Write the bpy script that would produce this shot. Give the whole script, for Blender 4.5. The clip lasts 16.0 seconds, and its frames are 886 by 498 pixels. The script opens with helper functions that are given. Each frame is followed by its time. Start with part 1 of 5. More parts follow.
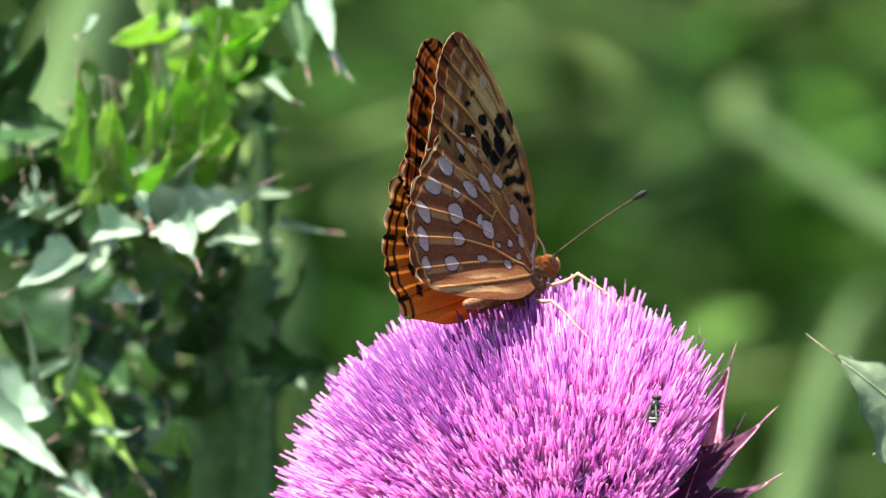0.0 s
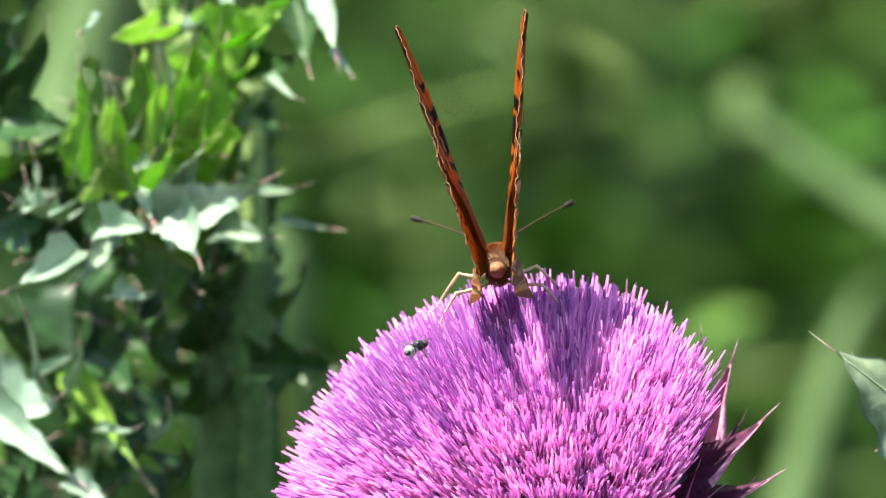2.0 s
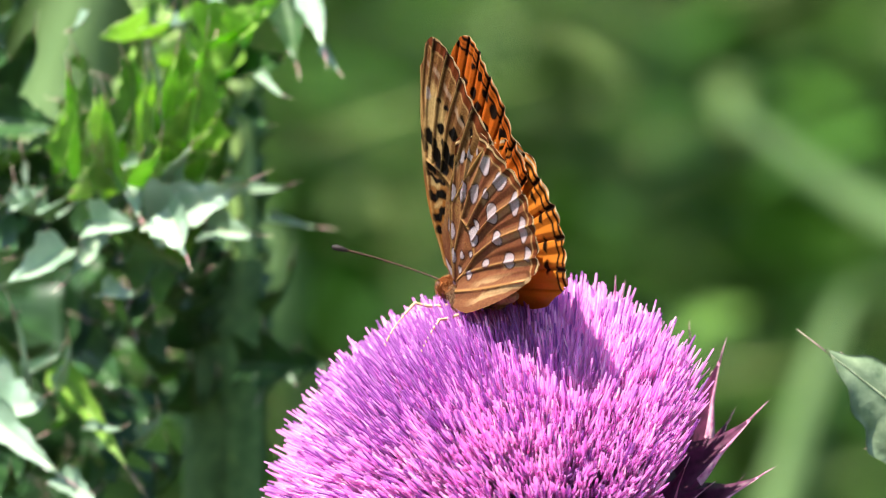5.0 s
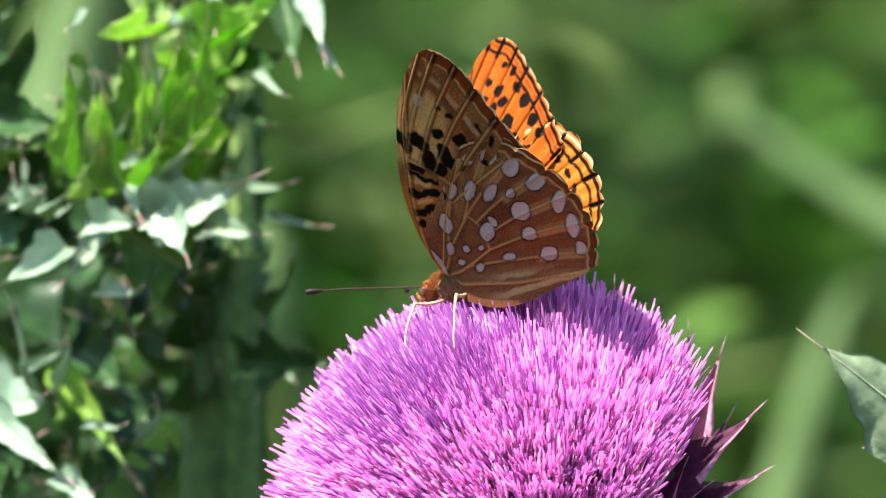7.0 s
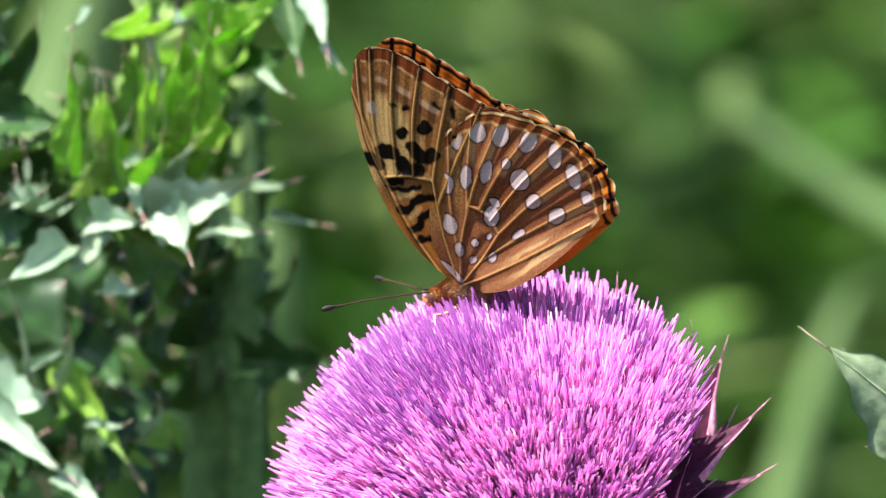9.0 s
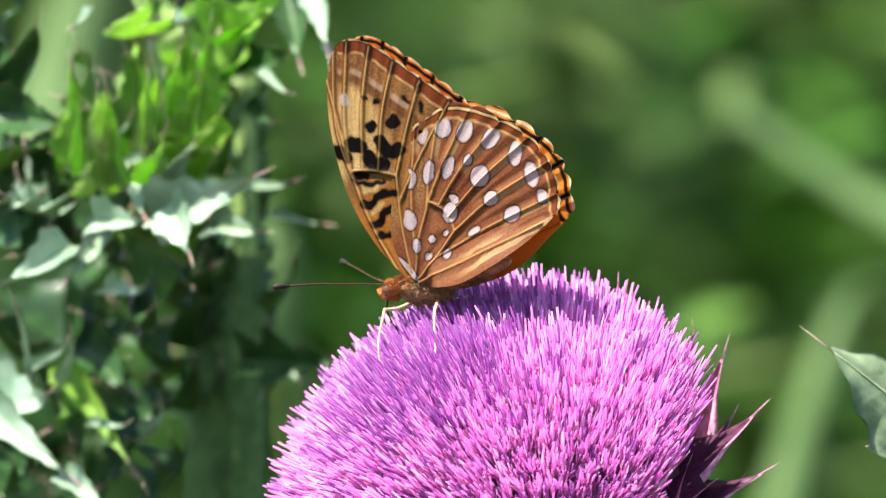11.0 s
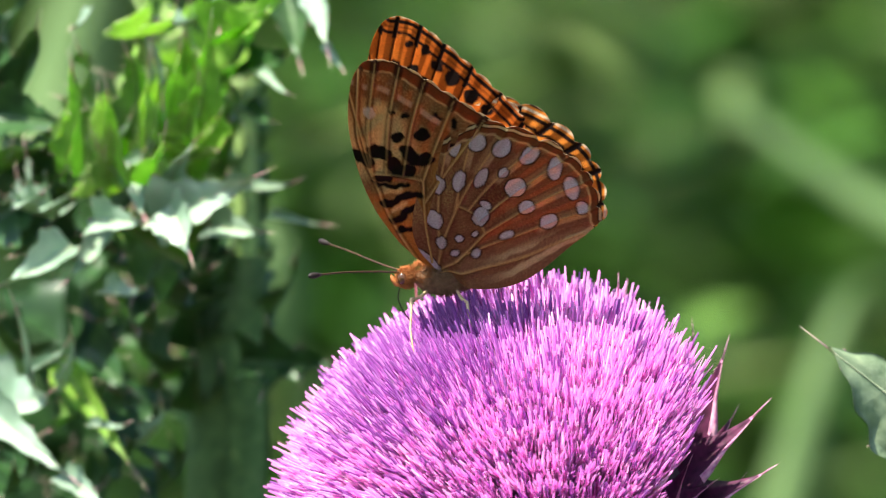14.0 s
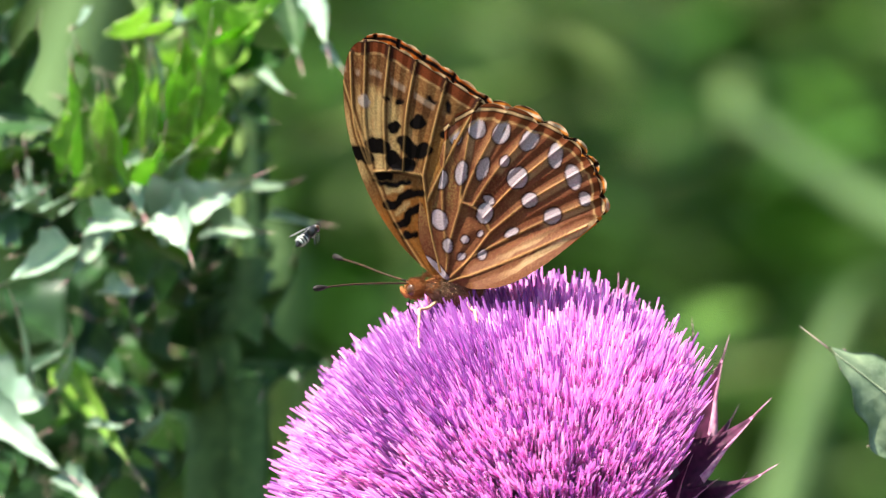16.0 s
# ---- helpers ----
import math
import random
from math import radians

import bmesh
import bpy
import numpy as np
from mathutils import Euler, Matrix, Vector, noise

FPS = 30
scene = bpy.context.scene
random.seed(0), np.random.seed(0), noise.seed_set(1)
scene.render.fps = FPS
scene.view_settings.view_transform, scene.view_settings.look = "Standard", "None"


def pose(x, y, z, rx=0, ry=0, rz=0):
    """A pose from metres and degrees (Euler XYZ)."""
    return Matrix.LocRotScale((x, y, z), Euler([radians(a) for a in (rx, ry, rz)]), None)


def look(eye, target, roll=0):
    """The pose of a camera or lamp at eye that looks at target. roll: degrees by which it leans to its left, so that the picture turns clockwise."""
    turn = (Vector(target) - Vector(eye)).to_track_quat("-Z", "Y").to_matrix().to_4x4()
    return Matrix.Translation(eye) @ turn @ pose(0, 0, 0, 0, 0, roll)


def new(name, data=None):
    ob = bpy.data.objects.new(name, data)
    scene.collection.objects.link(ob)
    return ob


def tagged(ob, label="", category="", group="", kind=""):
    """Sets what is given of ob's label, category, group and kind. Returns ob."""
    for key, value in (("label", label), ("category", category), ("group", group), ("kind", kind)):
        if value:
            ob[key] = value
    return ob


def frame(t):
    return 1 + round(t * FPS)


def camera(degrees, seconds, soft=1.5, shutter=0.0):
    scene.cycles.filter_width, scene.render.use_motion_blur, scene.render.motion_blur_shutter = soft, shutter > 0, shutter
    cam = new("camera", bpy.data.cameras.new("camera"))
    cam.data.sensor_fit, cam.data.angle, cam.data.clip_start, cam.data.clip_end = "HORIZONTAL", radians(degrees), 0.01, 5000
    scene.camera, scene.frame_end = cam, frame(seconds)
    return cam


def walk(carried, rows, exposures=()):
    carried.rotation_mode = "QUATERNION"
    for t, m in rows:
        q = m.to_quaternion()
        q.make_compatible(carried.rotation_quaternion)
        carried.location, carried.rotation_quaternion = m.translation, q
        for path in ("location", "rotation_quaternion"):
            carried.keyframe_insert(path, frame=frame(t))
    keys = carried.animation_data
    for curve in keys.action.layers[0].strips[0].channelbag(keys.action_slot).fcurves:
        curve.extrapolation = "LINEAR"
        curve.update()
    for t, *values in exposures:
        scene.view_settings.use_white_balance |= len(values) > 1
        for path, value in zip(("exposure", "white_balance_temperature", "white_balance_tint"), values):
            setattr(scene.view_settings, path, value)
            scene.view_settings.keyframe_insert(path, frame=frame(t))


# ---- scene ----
MM = 0.001
LENS_HEIGHT = 1.0          # the lens stands one metre above the ground
DISTANCE = 1.3464          # from the lens to the flower head

# ---------------------------------------------------------------- camera
cam = camera(6.0, 16.0, soft=1.15)
cam.data.dof.use_dof = True
cam.data.dof.focus_distance = DISTANCE - 0.016
cam.data.dof.aperture_fstop = 18.0


def aim(pan, tilt):
    return pose(0, -DISTANCE, LENS_HEIGHT, 90 + tilt, 0, pan)


walk(cam, [
    (0, aim(0.0459, 0.0517)),
    (0.5, aim(0.0459, 0.0574)),
    (1, aim(0.0344, 0.0612)),
    (1.5, aim(0.0383, 0.0555)),
    (2, aim(0.0574, 0.0306)),
    (2.5, aim(0.0459, 0.0115)),
    (3, aim(0.0383, 0.0191)),
    (3.5, aim(-0.0038, 0.0153)),
    (4, aim(0.0000, 0.0172)),
    (4.2, aim(-0.0230, 0.0191)),
    (6.3, aim(-0.0153, 0.0134)),
    (6.5, aim(-0.0153, 0.0115)),
    (7, aim(-0.0268, 0.0096)),
    (7.5, aim(-0.0306, 0.0077)),
    (8, aim(-0.0191, 0.0057)),
    (8.5, aim(-0.0115, -0.0019)),
    (9, aim(-0.0077, 0.0000)),
    (9.2, aim(-0.0077, 0.0000)),
    (11.5, aim(0.0000, -0.0038)),
    (12, aim(0.0000, -0.0038)),
    (13, aim(0.0000, 0.0000)),
    (16, aim(0.0000, 0.0000)),
], exposures=[(0, 1.62), (16, 1.62)])

# ---------------------------------------------------------------- light
SUN_FROM = Vector((-0.355, -0.23, 0.91)).normalized()
world = bpy.data.worlds.new("summer_sky")
scene.world = world
world.use_nodes = True
sky = world.node_tree.nodes.new("ShaderNodeTexSky")
sky.sky_type, sky.sun_disc = "NISHITA", False
sky.sun_elevation = math.asin(SUN_FROM.z)
sky.sun_rotation = math.atan2(SUN_FROM.x, SUN_FROM.y)
world.node_tree.links.new(sky.outputs[0], world.node_tree.nodes["Background"].inputs[0])
world.node_tree.nodes["Background"].inputs[1].default_value = 0.105
sun = new("sun", bpy.data.lights.new("sun", "SUN"))
sun.data.energy, sun.data.angle, sun.data.color = 5.0, radians(0.53), (1.0, 0.95, 0.86)
sun.matrix_world = look(SUN_FROM * 20, (0, 0, 0))


# ---------------------------------------------------------------- materials
def shader(name, rough=0.6, spec=0.4):
    mat = bpy.data.materials.new(name)
    mat.use_nodes = True
    nodes, links = mat.node_tree.nodes, mat.node_tree.links
    bsdf = nodes["Principled BSDF"]
    bsdf.inputs["Roughness"].default_value = rough
    bsdf.inputs["Specular IOR Level"].default_value = spec
    return mat, nodes, links, bsdf


def ramp_node(nodes, stops, fac, links):
    ramp = nodes.new("ShaderNodeValToRGB")
    els = ramp.color_ramp.elements
    while len(els) < len(stops):
        els.new(0.5)
    for el, (at, rgb) in zip(els, stops):
        el.position, el.color = at, (*rgb, 1)
    links.new(fac, ramp.inputs[0])
    return ramp.outputs[0]


def noise_node(nodes, links, scale, detail=4.0, coords="Object"):
    co = nodes.new("ShaderNodeTexCoord")
    tex = nodes.new("ShaderNodeTexNoise")
    tex.inputs["Scale"].default_value, tex.inputs["Detail"].default_value = scale, detail
    links.new(co.outputs[coords], tex.inputs["Vector"])
    return tex.outputs["Fac"]


def mixed(nodes, links, mode, fac, a, b):
    m = nodes.new("ShaderNodeMix")
    m.data_type, m.blend_type = "RGBA", mode
    for socket, value in ((m.inputs[0], fac), (m.inputs[6], a), (m.inputs[7], b)):
        if isinstance(value, bpy.types.NodeSocket):
            links.new(value, socket)
        else:
            socket.default_value = value if isinstance(value, float) else (*value, 1)
    return m.outputs[2]


def bumped(nodes, links, bsdf, fac, strength, distance):
    b = nodes.new("ShaderNodeBump")
    b.inputs["Strength"].default_value, b.inputs["Distance"].default_value = strength, distance
    links.new(fac, b.inputs["Height"])
    links.new(b.outputs[0], bsdf.inputs["Normal"])


def see_through(mat, nodes, links, bsdf, colour, share):
    """Thin tissue: part of the light that falls on it comes out at the other side."""
    tr = nodes.new("ShaderNodeBsdfTranslucent")
    mx = nodes.new("ShaderNodeMixShader")
    mx.inputs[0].default_value = share
    if isinstance(colour, bpy.types.NodeSocket):
        links.new(colour, tr.inputs[0])
    else:
        tr.inputs[0].default_value = (*colour, 1)
    links.new(bsdf.outputs[0], mx.inputs[1])
    links.new(tr.outputs[0], mx.inputs[2])
    links.new(mx.outputs[0], nodes["Material Output"].inputs[0])


def plain(name, stops, scale, rough=0.6, spec=0.4, bump=0.3, depth=0.0002, share=0.0, detail=5.0):
    """Two-scale mottled surface: a colour ramp over fine noise, tinted by broad noise."""
    mat, nodes, links, bsdf = shader(name, rough, spec)
    fine, broad = noise_node(nodes, links, scale, detail), noise_node(nodes, links, scale * 0.13, 2.0)
    col = ramp_node(nodes, stops, fine, links)
    shade = ramp_node(nodes, [(0.3, (0.72, 0.72, 0.72)), (0.7, (1.15, 1.15, 1.15))], broad, links)
    col = mixed(nodes, links, "MULTIPLY", 1.0, col, shade)
    links.new(col, bsdf.inputs["Base Color"])
    bumped(nodes, links, bsdf, fine, bump, depth)
    if share:
        see_through(mat, nodes, links, bsdf, col, share)
    return mat


def wing_material():
    """Wing scales: the painted pattern with a powdery grain; the thin membrane lets light through, tinted half as deep."""
    mat, nodes, links, bsdf = shader("wing_scales", 0.55, 0.10)
    at = nodes.new("ShaderNodeAttribute")
    at.attribute_name = "pattern"
    fine = noise_node(nodes, links, 5200, 3.0)
    grain = ramp_node(nodes, [(0.3, (0.74, 0.74, 0.74)), (0.7, (1.22, 1.22, 1.22))], fine, links)
    col = mixed(nodes, links, "MULTIPLY", 1.0, at.outputs["Color"], grain)
    links.new(col, bsdf.inputs["Base Color"])
    bumped(nodes, links, bsdf, fine, 0.4, 0.00014)
    thin = nodes.new("ShaderNodeGamma")
    thin.inputs["Gamma"].default_value = 0.72
    links.new(col, thin.inputs["Color"])
    glow = mixed(nodes, links, "MULTIPLY", 1.0, thin.outputs[0], (0.98, 0.80, 0.62))
    see_through(mat, nodes, links, bsdf, glow, 0.38)
    return mat


def floret_material():
    mat, nodes, links, bsdf = shader("floret_tissue", 0.45, 0.25)
    at = nodes.new("ShaderNodeAttribute")
    at.attribute_name = "along"
    col = ramp_node(nodes, [(0.0, (0.90, 0.16, 0.58)), (0.45, (0.98, 0.36, 0.80)), (0.68, (0.98, 0.55, 0.88)), (0.84, (0.96, 0.46, 0.84)),
                            (0.90, (0.70, 0.28, 0.70)), (1.0, (0.42, 0.15, 0.47))], at.outputs["Fac"], links)
    geo = nodes.new("ShaderNodeNewGeometry")
    vary = ramp_node(nodes, [(0.0, (0.84, 0.68, 0.87)), (0.3, (0.96, 0.92, 0.97)), (0.8, (1.0, 1.05, 1.0)), (1.0, (1.1, 1.5, 1.08))], geo.outputs["Random Per Island"], links)
    col = mixed(nodes, links, "MULTIPLY", 1.0, col, vary)
    links.new(col, bsdf.inputs["Base Color"])
    see_through(mat, nodes, links, bsdf, col, 0.64)
    return mat


def leaf_material(name, low, high, share=0.3, rough=0.42, scale=260):
    """Thistle leaf: waxy bloom over green, finer veins as relief."""
    mat, nodes, links, bsdf = shader(name, rough, 0.5)
    fine, broad = noise_node(nodes, links, scale, 6.0), noise_node(nodes, links, scale * 0.2, 2.0)
    col = ramp_node(nodes, [(0.32, low), (0.68, high)], fine, links)
    tone = ramp_node(nodes, [(0.3, (0.7, 0.75, 0.7)), (0.7, (1.2, 1.15, 1.1))], broad, links)
    col = mixed(nodes, links, "MULTIPLY", 1.0, col, tone)
    links.new(col, bsdf.inputs["Base Color"])
    bumped(nodes, links, bsdf, fine, 0.4, 0.0006)
    if share:
        glow = mixed(nodes, links, "MULTIPLY", 1.0, col, (1.2, 1.5, 0.5))
        see_through(mat, nodes, links, bsdf, glow, share)
    return mat


WING = wing_material()
FLORET = floret_material()
# waxy bloom, paler still because the white glare is put into its colour
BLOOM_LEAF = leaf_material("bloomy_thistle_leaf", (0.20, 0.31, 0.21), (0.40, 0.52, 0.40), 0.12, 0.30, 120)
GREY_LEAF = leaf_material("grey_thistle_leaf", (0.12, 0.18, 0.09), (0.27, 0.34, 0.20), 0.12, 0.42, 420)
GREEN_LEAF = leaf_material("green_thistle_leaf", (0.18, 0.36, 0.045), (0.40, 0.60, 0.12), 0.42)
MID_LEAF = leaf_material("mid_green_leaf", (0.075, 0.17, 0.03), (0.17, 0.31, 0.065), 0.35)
# pale copy of the leaf green: sunlight on strips put into the colour
LIME_LEAF = leaf_material("sunlit_leaf_green", (0.34, 0.48, 0.14), (0.60, 0.70, 0.36), 0.4)
# dark copy of the leaf green: shade among the leaves put into the colour
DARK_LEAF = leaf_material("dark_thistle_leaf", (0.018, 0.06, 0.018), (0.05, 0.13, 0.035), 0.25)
RIB = plain("pale_leaf_rib", [(0.3, (0.36, 0.44, 0.24)), (0.7, (0.58, 0.62, 0.40))], 600, 0.45)
RIB_GREEN = plain("green_leaf_rib", [(0.3, (0.16, 0.27, 0.06)), (0.7, (0.30, 0.42, 0.12))], 600, 0.5)
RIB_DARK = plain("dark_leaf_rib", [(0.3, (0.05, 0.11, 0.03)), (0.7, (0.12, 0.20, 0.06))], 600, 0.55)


def spine_material():
    """Spines run from a pink foot to a straw-coloured point."""
    mat, nodes, links, bsdf = shader("straw_spine", 0.4, 0.4)
    at = nodes.new("ShaderNodeAttribute")
    at.attribute_name = "along"
    col = ramp_node(nodes, [(0.0, (0.30, 0.34, 0.20)), (0.2, (0.46, 0.17, 0.24)), (0.5, (0.60, 0.38, 0.34)), (0.8, (0.78, 0.68, 0.48))], at.outputs["Fac"], links)
    fine = noise_node(nodes, links, 900, 4.0)
    shade = ramp_node(nodes, [(0.3, (0.8, 0.8, 0.8)), (0.7, (1.15, 1.15, 1.15))], fine, links)
    links.new(mixed(nodes, links, "MULTIPLY", 1.0, col, shade), bsdf.inputs["Base Color"])
    return mat


SPINE = spine_material()
STEM = plain("thistle_stem", [(0.3, (0.050, 0.105, 0.028)), (0.7, (0.12, 0.20, 0.062))], 420, 0.7, 0.2, depth=0.0005)
BRACT = plain("purple_bract", [(0.3, (0.036, 0.007, 0.020)), (0.7, (0.115, 0.020, 0.062))], 700, 0.42, 0.5, share=0.12)
BRACT_EDGE = plain("pale_bract_edge", [(0.3, (0.42, 0.10, 0.24)), (0.7, (0.70, 0.44, 0.48))], 900, 0.45)
CUP = plain("dark_involucre", [(0.3, (0.025, 0.012, 0.014)), (0.7, (0.06, 0.03, 0.03))], 500, 0.7)
CORE = plain("floret_bed", [(0.3, (0.76, 0.13, 0.50)), (0.7, (0.90, 0.26, 0.70))], 900, 0.7)
FUR = plain("rusty_fur", [(0.3, (0.28, 0.085, 0.022)), (0.7, (0.50, 0.19, 0.055))], 2200, 0.7, 0.2, bump=0.8)
TAN_FUR = plain("tan_fur", [(0.3, (0.17, 0.085, 0.042)), (0.7, (0.36, 0.20, 0.105))], 1500, 0.75, 0.2, bump=0.4)
ABDOMEN = plain("banded_abdomen", [(0.3, (0.16, 0.07, 0.03)), (0.7, (0.36, 0.21, 0.10))], 1500, 0.65, bump=0.6)
LEG = plain("pale_leg", [(0.3, (0.50, 0.32, 0.14)), (0.7, (0.72, 0.54, 0.30))], 2500, 0.45)
DARK_HORN = plain("dark_horn", [(0.3, (0.010, 0.008, 0.007)), (0.7, (0.030, 0.020, 0.015))], 2500, 0.6, 0.2)
ANTENNA = plain("brown_antenna", [(0.3, (0.022, 0.012, 0.007)), (0.7, (0.085, 0.040, 0.016))], 1400, 0.6, 0.2)
EYE = plain("brown_eye", [(0.3, (0.05, 0.022, 0.01)), (0.7, (0.12, 0.05, 0.02))], 3000, 0.18, 0.6)
BEE_BLACK = plain("black_chitin", [(0.3, (0.010, 0.010, 0.010)), (0.7, (0.03, 0.03, 0.028))], 3000, 0.35)
BEE_PALE = plain("pale_hair_band", [(0.3, (0.42, 0.42, 0.36)), (0.7, (0.7, 0.7, 0.62))], 3000, 0.7)
BEE_WING = plain("smoky_membrane", [(0.3, (0.28, 0.28, 0.26)), (0.7, (0.45, 0.45, 0.42))], 1500, 0.2, 0.5, share=0.6)
SOIL = plain("meadow_soil", [(0.3, (0.030, 0.045, 0.015)), (0.7, (0.07, 0.085, 0.03))], 9, 0.9, 0.1, depth=0.02)


def meadow_material(name, tones):
    mat, nodes, links, bsdf = shader(name, 0.7, 0.12)
    geo = nodes.new("ShaderNodeNewGeometry")
    col = ramp_node(nodes, tones, geo.outputs["Random Per Island"], links)
    fine = noise_node(nodes, links, 55, 4.0)
    shade = ramp_node(nodes, [(0.3, (0.75, 0.75, 0.75)), (0.7, (1.2, 1.2, 1.2))], fine, links)
    col = mixed(nodes, links, "MULTIPLY", 1.0, col, shade)
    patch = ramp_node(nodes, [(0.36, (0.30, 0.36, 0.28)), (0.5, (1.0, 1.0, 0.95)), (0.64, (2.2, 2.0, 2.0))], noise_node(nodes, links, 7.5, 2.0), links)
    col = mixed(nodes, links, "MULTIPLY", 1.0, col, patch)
    links.new(col, bsdf.inputs["Base Color"])
    see_through(mat, nodes, links, bsdf, col, 0.35)
    return mat


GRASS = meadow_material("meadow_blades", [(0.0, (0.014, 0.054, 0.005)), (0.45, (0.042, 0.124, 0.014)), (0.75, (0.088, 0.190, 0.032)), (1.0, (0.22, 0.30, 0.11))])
PALE_BLADE = plain("pale_blade", [(0.3, (0.12, 0.22, 0.07)), (0.7, (0.19, 0.30, 0.11))], 60, 0.5, share=0.25)
HEDGE = meadow_material("hedge_leaves", [(0.0, (0.02, 0.05, 0.012)), (0.6, (0.04, 0.09, 0.02)), (1.0, (0.07, 0.13, 0.035))])


# ---------------------------------------------------------------- mesh helpers
def part(name, data, material, parent=None, label=""):
    """Links a bmesh or a mesh as one object, under a thing or a part."""
    if isinstance(data, bmesh.types.BMesh):
        me = bpy.data.meshes.new(name)
        data.to_mesh(me)
        data.free()
    else:
        me = data
    if material and not me.materials:
        me.materials.append(material)
    ob = new(name, me)
    if parent:
        ob.parent = parent
    return tagged(ob, label)


def smooth(ob):
    ob.data.polygons.foreach_set("use_smooth", [True] * len(ob.data.polygons))
    return ob


def mesh_from(name, verts, faces, material, tone=None, shade=True):
    me = bpy.data.meshes.new(name)
    me.from_pydata([tuple(v) for v in verts], [], [tuple(f) for f in faces])
    me.materials.append(material)
    if tone is not None:
        me.attributes.new("along", "FLOAT", "POINT").data.foreach_set("value", np.asarray(tone, dtype=np.float32))
    if shade:
        me.polygons.foreach_set("use_smooth", [True] * len(me.polygons))
    me.update()
    return me


def tube_mesh(points, radii, sides=8):
    """Verts and faces of a round tube along a polyline, closed at both ends."""
    pts = [Vector(p) for p in points]
    verts, faces = [], []
    side = Vector((0.3, 0.9, 0.2))
    for i, p in enumerate(pts):
        way = (pts[min(i + 1, len(pts) - 1)] - pts[max(i - 1, 0)]).normalized()
        u = way.cross(side)
        if u.length < 1e-4:
            u = way.cross(Vector((1, 0, 0)))
        u.normalize()
        v = way.cross(u)
        side = u.cross(way)
        for k in range(sides):
            a = 2 * math.pi * k / sides
            verts.append(p + (u * math.cos(a) + v * math.sin(a)) * radii[i])
    n = len(pts)
    for i in range(n - 1):
        for k in range(sides):
            a, b = i * sides + k, i * sides + (k + 1) % sides
            faces.append((a, b, b + sides, a + sides))
    faces.append(tuple(range(sides))[::-1])
    faces.append(tuple(range((n - 1) * sides, n * sides)))
    return verts, faces


def glide(points, n):
    """n points on a smooth curve through the given ones."""
    pts = np.array(points, dtype=float)
    k = len(pts)
    out = []
    for t in np.linspace(0, k - 1, n):
        i = min(int(t), k - 2)
        f = t - i
        p0, p1, p2, p3 = pts[max(i - 1, 0)], pts[i], pts[i + 1], pts[min(i + 2, k - 1)]
        out.append(0.5 * (2 * p1 + (p2 - p0) * f + (2 * p0 - 5 * p1 + 4 * p2 - p3) * f * f + (3 * p1 - p0 - 3 * p2 + p3) * f ** 3))
    return np.array(out)


def ball(centre, radii, u=16, v=12, turn=None):
    bm = bmesh.new()
    bmesh.ops.create_uvsphere(bm, u_segments=u, v_segments=v, radius=1.0)
    m = Matrix.Translation(centre) @ (turn or Matrix()) @ Matrix.Diagonal((*radii, 1))
    bmesh.ops.transform(bm, matrix=m, verts=bm.verts)
    return bm


def facing(base, way, normal):
    """A pose at base whose x runs along way and whose z leans to normal."""
    x = Vector(way).normalized()
    y = Vector(normal).cross(x).normalized()
    z = x.cross(y)
    return Matrix(((x.x, y.x, z.x, base[0]), (x.y, y.y, z.y, base[1]), (x.z, y.z, z.z, base[2]), (0, 0, 0, 1)))


# ---------------------------------------------------------------- ground and meadow
def rise(y):
    """The meadow climbs behind the thistles and levels out again on top."""
    t = min(1.0, max(0.0, (y - 0.7) / 30))
    return 6.4 * (t * t * (3 - 2 * t) * 0.35 + t * 0.65)


def build_ground():
    rng = np.random.RandomState(4)
    xs = np.concatenate([-np.geomspace(400, 1.2, 26), np.linspace(-1, 1, 9), np.geomspace(1.2, 400, 26)])
    n = len(xs)
    verts, faces = [], []
    for i, x in enumerate(xs):
        for y in xs:
            r = math.hypot(x, y)
            verts.append((x, y, (0.03 * noise.noise((x * 0.7, y * 0.7, 0)) + 0.4 * noise.noise((x * 0.02, y * 0.02, 3))) * min(1, r / 3) + rise(y)))
    for i in range(n - 1):
        for j in range(n - 1):
            a = i * n + j
            faces.append((a, a + n, a + n + 1, a + 1))
    g = new("ground", mesh_from("ground", verts, faces, SOIL))
    tagged(g, "uneven dark meadow soil under tall weeds", "ground", kind="structure")


def blade(verts, faces, base, height, width, lean, turn, droop, rng, steps=6):
    """One folded grass or weed blade with two keel-joined halves and an underside."""
    c, s = math.cos(turn), math.sin(turn)
    start = len(verts)
    for i in range(steps + 1):
        t = i / steps
        w = width * (0.55 + 0.9 * t) * (1 - t ** 2.2) * 1.25 + 0.0004
        out = lean * t + droop * t ** 2.4
        up = height * (t - 0.45 * max(droop, 0) / height * t ** 3)
        for across, lift in ((-w, 0.25 * w), (0, 0), (w, 0.25 * w), (0, -0.15 * w - 0.0006)):
            verts.append((base[0] + c * out - s * across, base[1] + s * out + c * across, base[2] + up + lift * 0.5))
    for i in range(steps):
        a = start + 4 * i
        for k in range(4):
            b = a + (k + 1) % 4
            faces.append((a + k, b, b + 4, a + k + 4))


